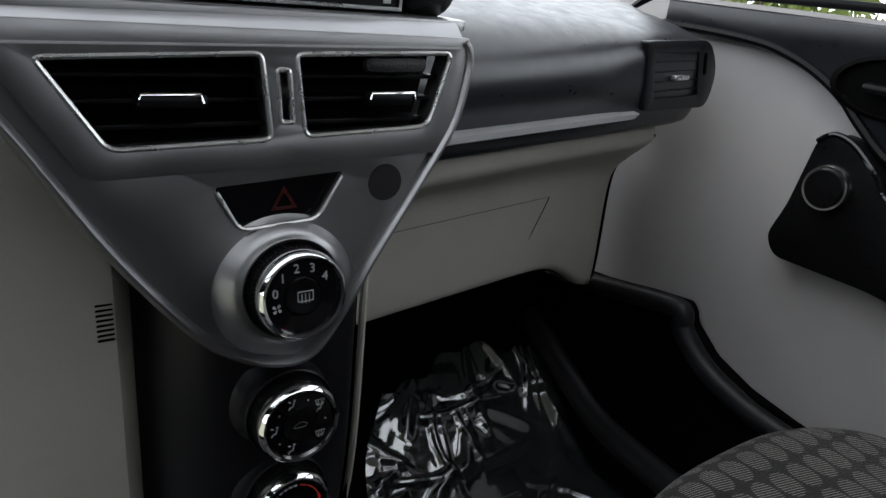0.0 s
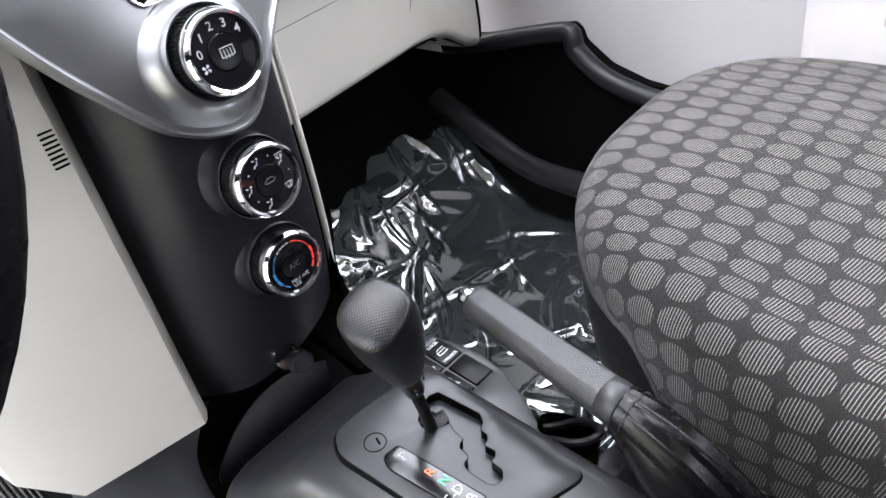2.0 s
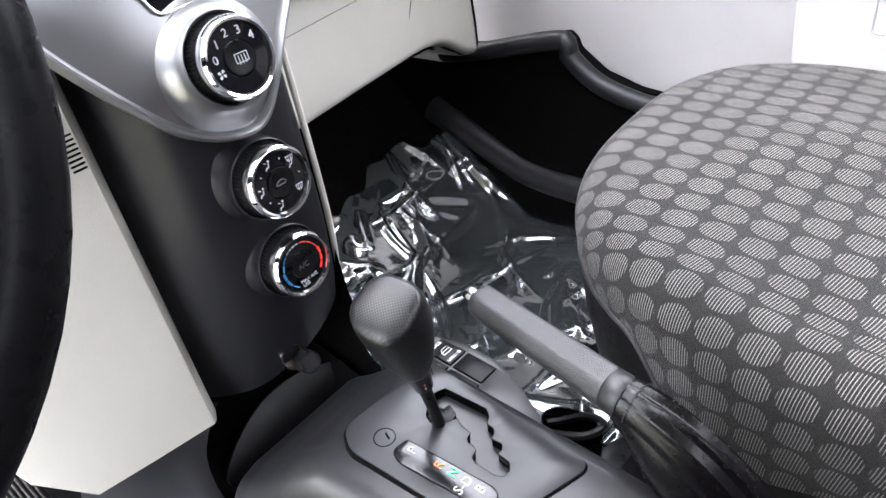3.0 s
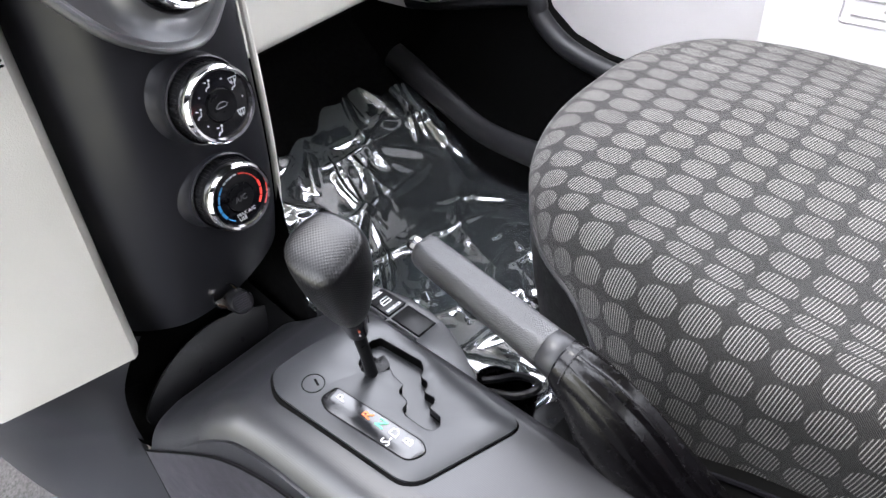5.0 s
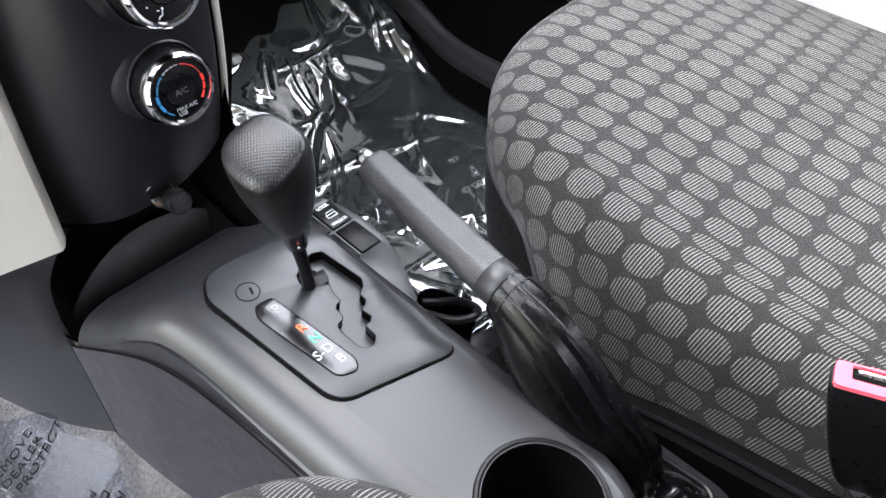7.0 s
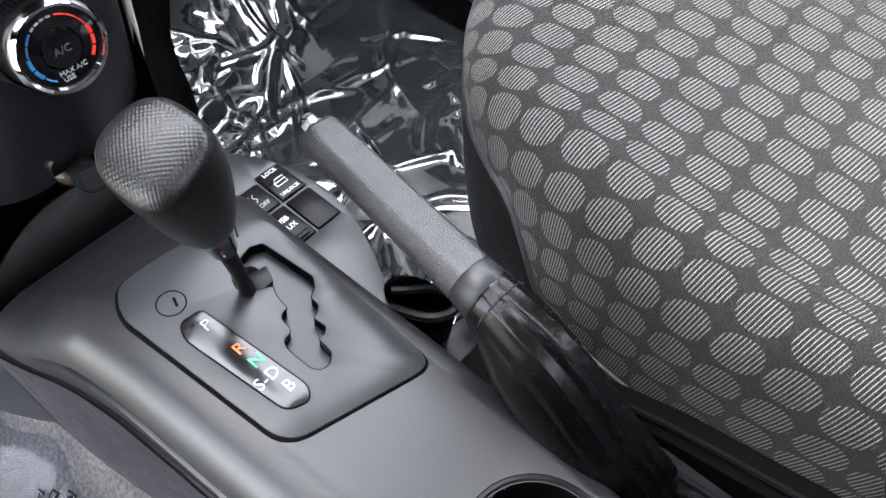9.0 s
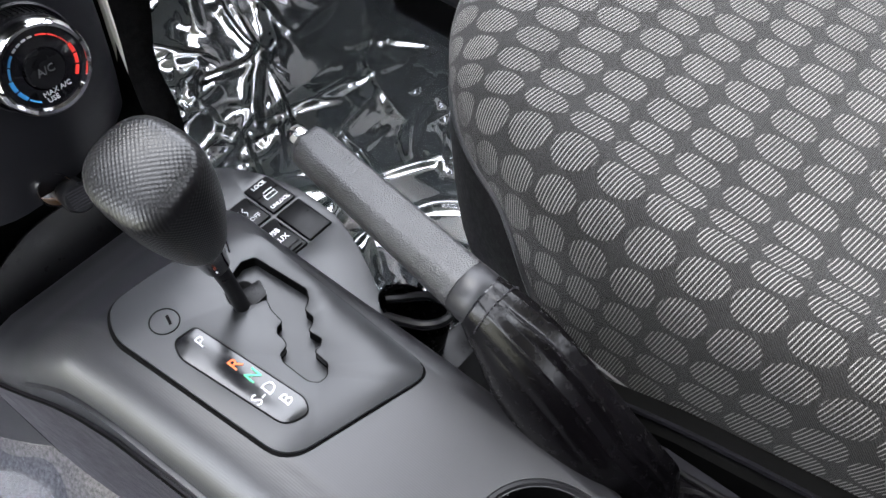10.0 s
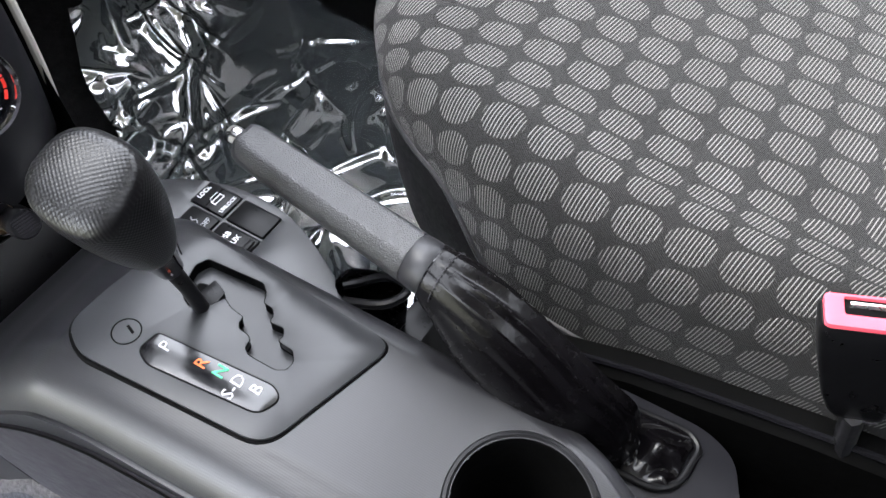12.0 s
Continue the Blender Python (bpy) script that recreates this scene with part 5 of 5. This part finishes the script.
def tail_f(u, v):
    x = 0.046 + 0.040 * u + 0.003 * v
    y = 0.034 - (0.056 + 0.006 * u) * v
    crush = abs(noise.noise(Vector((u * 1.6 + 0.7, v * 2.6, 5.0)))) * 0.036 + noise.noise(Vector((u * 2.6, v * 3.0, 1.0))) * 0.004
    edge = min(1.0, 6 * min(u, 1 - u, 1 - v) + 0.08)
    return Vector((x, y, 0.2735 + crush * edge * (0.55 + 0.45 * (1 - v))))


part("boot_tail", sheet(B(), tail_f, 40, 48), M_LEATHER, brake, "crumpled leather tail of the boot", 60)
tail_rim = rounded([(0.046, 0.030), (0.046, -0.014), (0.056, -0.026), (0.083, -0.031), (0.090, -0.022), (0.088, 0.034)], 0.008, 4)
part("tail_rim", tube(B(), [Vector((x, y, 0.2745)) for x, y in tail_rim], 0.0022, 8, closed=True), M_BLACK, brake, "satin black frame of the boot")
# front part of the base blackened where the boot and seat shade it
base = slab(B(), rounded([(0.034, 0.19), (0.112, 0.17), (0.105, 0.0), (0.020, 0.0)], 0.012), [], 0.26, Matrix.Translation((0, 0, 0.262)), 0.004)
part("brake_well", base, M_BLACK, console, "slab under the handbrake, black for the shade there")
base = slab(B(), rounded([(0.020, 0.016), (0.100, 0.030), (0.098, -0.032), (0.088, -0.052), (0.030, -0.072), (0.016, -0.02)], 0.010), [], 0.27, Matrix.Translation((0, 0, 0.2715)), 0.004)
part("base_panel", base, M_STACK, console, "dark grey panel behind the handbrake")


# ---- seats ----
DRAWN = (-0.321, -0.299, -0.269, -0.2425, -0.2215, -0.208, -0.1905, -0.168, -0.1445)


def seat(cx, cy, sign, label, lift=0.0, square=2.9):
    """A seat cushion: cloth top rolled over its rim, plain sides, welt and side shield."""
    ob = thing("front_seat", label, "car seat", (cx, cy, 0.02), "front seats")
    A, Bk, Bf, ROLL = 0.255, 0.36, 0.335, 0.038

    def plan(a):
        c, s = math.cos(a), math.sin(a)
        b = Bf if s > 0 else Bk
        n = square
        return (abs(c / A) ** n + abs(s / b) ** n) ** (-1 / n)

    def top(x, y):
        return 0.380 + lift + 0.07 * (y - cy - 0.05) + 0.022 * (1 - min(1.0, abs(x - cx) / 0.26) ** 2)

    def f(a, v, low=False):
        r = plan(a)
        c, s = math.cos(a), math.sin(a)
        if v <= 0.55:
            drop = 0.0
            p = v / 0.55 * (r - ROLL)
        elif v <= 0.80:
            phi = (v - 0.55) / 0.25 * radians(84)
            p, drop = r - ROLL * (1 - math.sin(phi)), ROLL * (1 - math.cos(phi))
        else:
            w = (v - 0.80) / 0.20
            side = math.atan2(s, c * sign)
            k = min(1.0, max(0.0, (2.58 - side) / 0.22)) if side > 0 else 0.0
            k = k * k * (3 - 2 * k) * min(1.0, max(0.0, (side - 0.3) / 0.6))
            p, drop = r - 0.0002 - 0.004 * w * w, ROLL * 0.9 + 0.092 * w * (1 - 0.67 * k)
        x, y = cx + p * c, cy + p * s
        soft = 0.0025 * noise.noise(Vector((x * 9, y * 9, 1.0)))
        return Vector((x, y, top(x, y) - drop + soft))

    NA, NV = 144, 80
    bm = B()
    layer = bm.loops.layers.uv.new("UVMap")
    rows = [[bm.verts.new(f(2 * math.pi * i / NA, j / NV)) for i in range(NA)] for j in range(1, NV + 1)]
    hub = bm.verts.new(f(0, 0))

    def spots(u, v):
        """How many spots a place lies from the first one; the cloth is drawn tighter over the rolled edge."""
        u = u * sign - 0.144 * (min(v, 0.174) - 0.098) * min(1.0, max(0.0, (u * sign + 0.235) / 0.035))
        if u > -0.1445:
            col = -2 - (u + 0.1445) / 0.0252
        elif u < -0.321:
            col = 6 - (u + 0.321) / 0.0235
        else:
            col = 6
            for k, (far, near) in enumerate(zip(DRAWN, DRAWN[1:])):
                if far <= u <= near:
                    col = 6 - k - (u - far) / (near - far)
        return col, (v - 0.1761) / 0.0312

    uv = {hub: spots(0, 0)}
    for i in range(NA):
        a = 2 * math.pi * i / NA
        c, q = math.cos(a), math.sin(a)
        b = Bf if q > 0 else Bk
        out = Vector((math.copysign(abs(c / A) ** (square - 1) / A, c), math.copysign(abs(q / b) ** (square - 1) / b, q))).normalized()
        extra, last = 0.0, hub.co
        for row in rows:
            step = row[i].co - last
            extra += step.length - step.xy.length
            last = row[i].co
            uv[row[i]] = spots(last.x - cx + extra * out.x, last.y - cy + extra * out.y)
    faces = [bm.faces.new((hub, rows[0][i], rows[0][(i + 1) % NA])) for i in range(NA)]
    for p, q in zip(rows, rows[1:]):
        for i in range(NA):
            faces.append(bm.faces.new((p[i], q[i], q[(i + 1) % NA], p[(i + 1) % NA])))
    for face in faces:
        for loop in face.loops:
            loop[layer].uv = uv[loop.vert]
    rim = [v.co.copy() for v in rows[-1]]
    part("cushion", bm, M_CLOTH, ob, "dark cloth with pale ribbed oval spots", 70)
    part("welt", tube(B(), rim, 0.0030, 8, closed=True), M_GRIP, ob, "stitched dark welt")
    mid = Vector((cx, cy, 0))
    rings = [rim] + [[mid + (Vector((p.x, p.y, 0)) - mid) * k + Vector((0, 0, p.z - d)) for p in rim] for k, d in ((1.0, 0.03), (0.985, 0.07), (0.965, 0.11), (0.93, 0.15), (0.88, 0.19))]
    part("side", loft(B(), rings, True, False), M_SEATSIDE, ob, "plain dark cloth side", 70)
    part("base", box(B(), (cx - 0.20, cy - 0.30, 0.03), (cx + 0.20, cy + 0.20, 0.20), 0.02), M_BLACK, ob)
    x = cx - sign * 0.266
    shield = loft(B(), [[Vector((x + sign * dx, y, z0 + dz)) for dx, dz in ((0, -0.09), (-0.008, -0.05), (-0.010, -0.008), (-0.004, 0.0), (0.010, -0.002), (0.016, -0.03), (0.016, -0.09))] for y, z0 in ((cy + 0.12, 0.262), (cy + 0.05, 0.285), (cy - 0.05, 0.302), (cy - 0.16, 0.312), (cy - 0.36, 0.315))])
    part("side_shield", shield, M_DEEP, ob, "black plastic seat side shield")
    lip = smooth_path([Vector((x - sign * 0.005, y, z0 + 0.0005)) for y, z0 in ((cy + 0.12, 0.262), (cy + 0.05, 0.285), (cy - 0.05, 0.302), (cy - 0.16, 0.312), (cy - 0.36, 0.315))], 5)
    part("shield_edge", tube(B(), lip, 0.0022, 6), M_GLOSS, ob, "glossy edge of the side shield")
    return ob


seat(0.378, -0.030, 1, "grey passenger seat cushion in spotted woven cloth")
seat(-0.338, -0.198, -1, "grey driver seat cushion in spotted woven cloth", 0.052, 5.5)

# ---- belt buckle ----
buckle = thing("belt_buckle", "black seat belt buckle with a red release button", "seat belt buckle", (0.1, -0.065, 0.2))
mb = Matrix.Translation((0.1060, -0.0610, 0.4120)) @ pose(0, 0, 0, 0, 0, 12) @ pose(0, 0, 0, -12, 0, 0)
rings = []
for z, front, wx in ((-0.0830, -0.0030, 0.0060), (-0.0810, 0.0015, 0.0072), (-0.0760, 0.0052, 0.0080), (-0.060, 0.0110, 0.0090), (-0.035, 0.0172, 0.0096), (-0.015, 0.0212, 0.0098), (-0.004, 0.0230, 0.0098), (0.0, 0.0222, 0.0092)):
    rings.append([mb @ Vector((x, y, z)) for x, y in rounded([(-wx, -0.0225), (wx, -0.0225), (wx, front), (-wx, front)], 0.0045, 5)])
part("body", loft(B(), rings), M_BLACK, buckle, "scuffed black plastic body", 60)
red = slab(B(), rounded([(-0.0090, -0.0215), (0.0090, -0.0215), (0.0090, 0.0215), (-0.0090, 0.0215)], 0.003, 4), [rounded([(-0.0025, -0.0190), (0.0075, -0.0190), (0.0075, 0.0135), (-0.0025, 0.0135)], 0.0012, 2)], 0.004, mb @ Matrix.Translation((0, 0, 0.0028)), 0.0012)
part("button", red, M_BUTTON, buckle, "pinkish red release button")
part("slot", box(B(), (-0.003, -0.0195, -0.001), (0.008, 0.014, 0.0008), 0, mb), M_DEEP, buckle, "dark tongue slot")
part("tongue_edge", box(B(), (0.003, -0.012, 0.000), (0.0045, 0.011, 0.0035), 0.0003, mb), M_BRIGHT, buckle)
part("stalk", tube(B(), [mb @ Vector((0, -0.010, -0.080)), mb @ Vector((0.001, -0.014, -0.13)), mb @ Vector((0.004, -0.025, -0.22))], 0.012, 10, 0.5), M_RUBBER, buckle, "black webbing stalk")
part("stitch", tube(B(), [mb @ Vector((-0.0068, y, -0.0832)) for y in (-0.020, -0.012, -0.004)], 0.0006, 5), M_SIDE, buckle)


# ---- plastic films ----
def film(name, x0, x1, y0, y1, lift, seed, label, nx=300, ny=380, folds=120, crush=1.0, material=None, skew=0.0, cut=0.0):
    """A crumpled clear sheet: soft swells, flat facets and many straight, sharp folds."""
    rnd = np.random.default_rng(seed)
    u, v = np.meshgrid(np.linspace(0, 1, nx + 1), np.linspace(0, 1, ny + 1))
    x = x0 + (x1 - x0) * u + 0.014 * np.sin(9 * v + seed) + 0.006 * np.sin(31 * v + 2 * seed)
    x = x + (1 - u) * cut * np.maximum(0, y0 + (y1 - y0) * v - 0.45)
    x = x - skew * (v - 0.5) * (y1 - y0) * u
    y = y0 + (y1 - y0) * v + 0.014 * np.sin(8 * u + seed) + 0.006 * np.sin(27 * u + seed)
    h = 0.004 * np.sin(11 * x + 5 * y + seed) + 0.003 * np.sin(-7 * x + 13 * y + 2 * seed) + 0.0015 * np.sin(23 * x + 17 * y) + 0.0012 * np.sin(41 * x - 29 * y + seed)
    # facets: the highest of many tilted planes round scattered points
    for size, tilt in ((60, 0.022),):
        px, py = rnd.uniform(x0, x1, size), rnd.uniform(y0, y1, size)
        gx, gy = rnd.normal(0, tilt, size), rnd.normal(0, tilt, size)
        best, plane = np.full(x.shape, 1e9), np.zeros(x.shape)
        second = np.full(x.shape, 1e9)
        for a, b, c, d in zip(px, py, gx, gy):
            far = (x - a) ** 2 + (y - b) ** 2
            near = far < best
            second = np.where(near, best, np.minimum(second, far))
            plane = np.where(near, c * (x - a) + d * (y - b), plane)
            best = np.where(near, far, best)
        fade = np.clip((np.sqrt(second) - np.sqrt(best)) / 0.03, 0, 1)
        h = h + plane * fade
    lean = 0.15
    for k in range(folds):
        a, b = x0 + (x1 - x0) * rnd.uniform(0, 1) ** 1.3, rnd.uniform(y0, y1)
        turn = lean + (1.15 if k % 3 == 0 else 0.0) + rnd.normal(0, 0.5)
        long, wide = rnd.uniform(0.02, 0.11), rnd.uniform(0.0035, 0.0090)
        tall = wide * rnd.uniform(0.5, 1.4)
        s = (x - a) * np.cos(turn) + (y - b) * np.sin(turn)
        bend = rnd.normal(0, 2.2)
        d = -(x - a) * np.sin(turn) + (y - b) * np.cos(turn) + bend * s * s
        h = h + tall * np.exp(-np.abs(d / wide) ** 1.8) * np.clip(1 - (s / long) ** 2, 0, 1)
    floor = np.array([[floor_z(p, q) for p, q in zip(r1, r2)] for r1, r2 in zip(x, y)])
    z = floor + lift + crush * h
    verts = np.stack([x, y, z], -1).reshape(-1, 3)
    index = np.arange(verts.shape[0]).reshape(ny + 1, nx + 1)
    quads = np.stack([index[:-1, :-1], index[:-1, 1:], index[1:, 1:], index[1:, :-1]], -1).reshape(-1, 4)
    me = bpy.data.meshes.new(name)
    me.from_pydata(verts.tolist(), [], quads.tolist())
    for p in me.polygons:
        p.use_smooth = True
    me.materials.append(material or M_FILM)
    return tagged(new(name, me), label, "plastic film")


film("floor_film", 0.122, 0.625, 0.16, 0.80, 0.036, 4, "crumpled clear protective plastic film on the passenger floor", folds=145, cut=0.52)
driver_film = film("floor_film", -0.62, -0.139, 0.22, 0.70, 0.030, 9, "printed protective plastic film on the driver floor, darkened by its tint", 120, 140, 60, 0.85, M_THINFILM, 0.19)
sheet_points = np.array([v.co[:] for v in driver_film.data.vertices])
for x, y, turn in ((-0.203, 0.497, 8), (-0.155, 0.424, 188)):
    mt = pose(x, y, 0, 0, 0, turn)
    for words, dx, dy in (("REMOVE", -0.012, 0.033), ("DEALER", -0.006, 0.0165), ("PROTECT", 0.0, 0.0)):
        bm = lettering(words, 0.0150, mt @ Matrix.Translation((dx, dy, 0)), align="LEFT")
        for v in bm.verts:
            near = np.argmin((sheet_points[:, 0] - v.co.x) ** 2 + (sheet_points[:, 1] - v.co.y) ** 2)
            v.co.z += sheet_points[near, 2] + 0.0018
        part("printed_word", bm, M_INK, driver_film)

# ---- outside ----
bm = sheet(B(), lambda u, v: Vector((-60 + 120 * u, -60 + 120 * v, -0.45)), 4, 4)
single("ground", bm, M_GRASS, "dry green and yellow grass beyond the car", "ground", kind="structure")
mirror = thing("wing_mirror", "grey door mirror housing outside the window", "wing mirror", (0.86, 0.62, 0.80))
bm = loft(B(), [[Vector((0.80 + 0.22 * t, 0.60 + 0.10 * math.cos(a) * r * 0.6, 0.875 + 0.065 * math.sin(a) * r)) for a in (2 * math.pi * k / 20 for k in range(20))] for t, r in ((0, 0.6), (0.1, 0.85), (0.3, 1.0), (0.7, 1.0), (0.92, 0.85), (1.0, 0.5))])
part("housing", bm, M_BODY, mirror)
part("foot", box(B(), (0.70, 0.57, 0.79), (0.84, 0.65, 0.83), 0.01), M_BLACK, mirror)


def bush(at, r, seed, label):
    ob = thing("bush", label, "bush", at, "bushes")
    rnd = random.Random(seed)
    bm = B()
    for k in range(5):
        a = 2 * math.pi * k / 5
        tube(bm, smooth_path([Vector(at), Vector(at) + Vector((0.3 * r * math.cos(a), 0.3 * r * math.sin(a), 0.6 * r)), Vector(at) + Vector((0.7 * r * math.cos(a), 0.7 * r * math.sin(a), 1.2 * r))], 3), 0.03 * r, 6)
    part("stems", bm, M_BARK, ob)
    bm = B()
    for k in range(1500):
        d = Vector((rnd.gauss(0, 1), rnd.gauss(0, 1), rnd.gauss(0, 1))).normalized() * r * rnd.random() ** 0.4
        p = Vector(at) + Vector((0, 0, r * 0.9)) + Vector((d.x * 1.3, d.y * 1.3, d.z * 0.9))
        q = Matrix.Translation(p) @ Euler((rnd.random() * 6, rnd.random() * 6, rnd.random() * 6)).to_matrix().to_4x4()
        s = 0.08 * r * (0.6 + rnd.random())
        bm.faces.new([bm.verts.new(q @ Vector(c)) for c in ((-s, 0, 0), (0, -s * 0.4, 0), (s, 0, 0), (0, s * 0.4, 0))])
    part("leaves", bm, M_LEAF, ob)


for k, (x, y, r) in enumerate(((7.5, 5.0, 1.1), (8.0, 2.6, 0.9), (9.0, 7.5, 1.5))):
    bush((x, y, -0.45), r, k, "yellow green bush beside the grass")
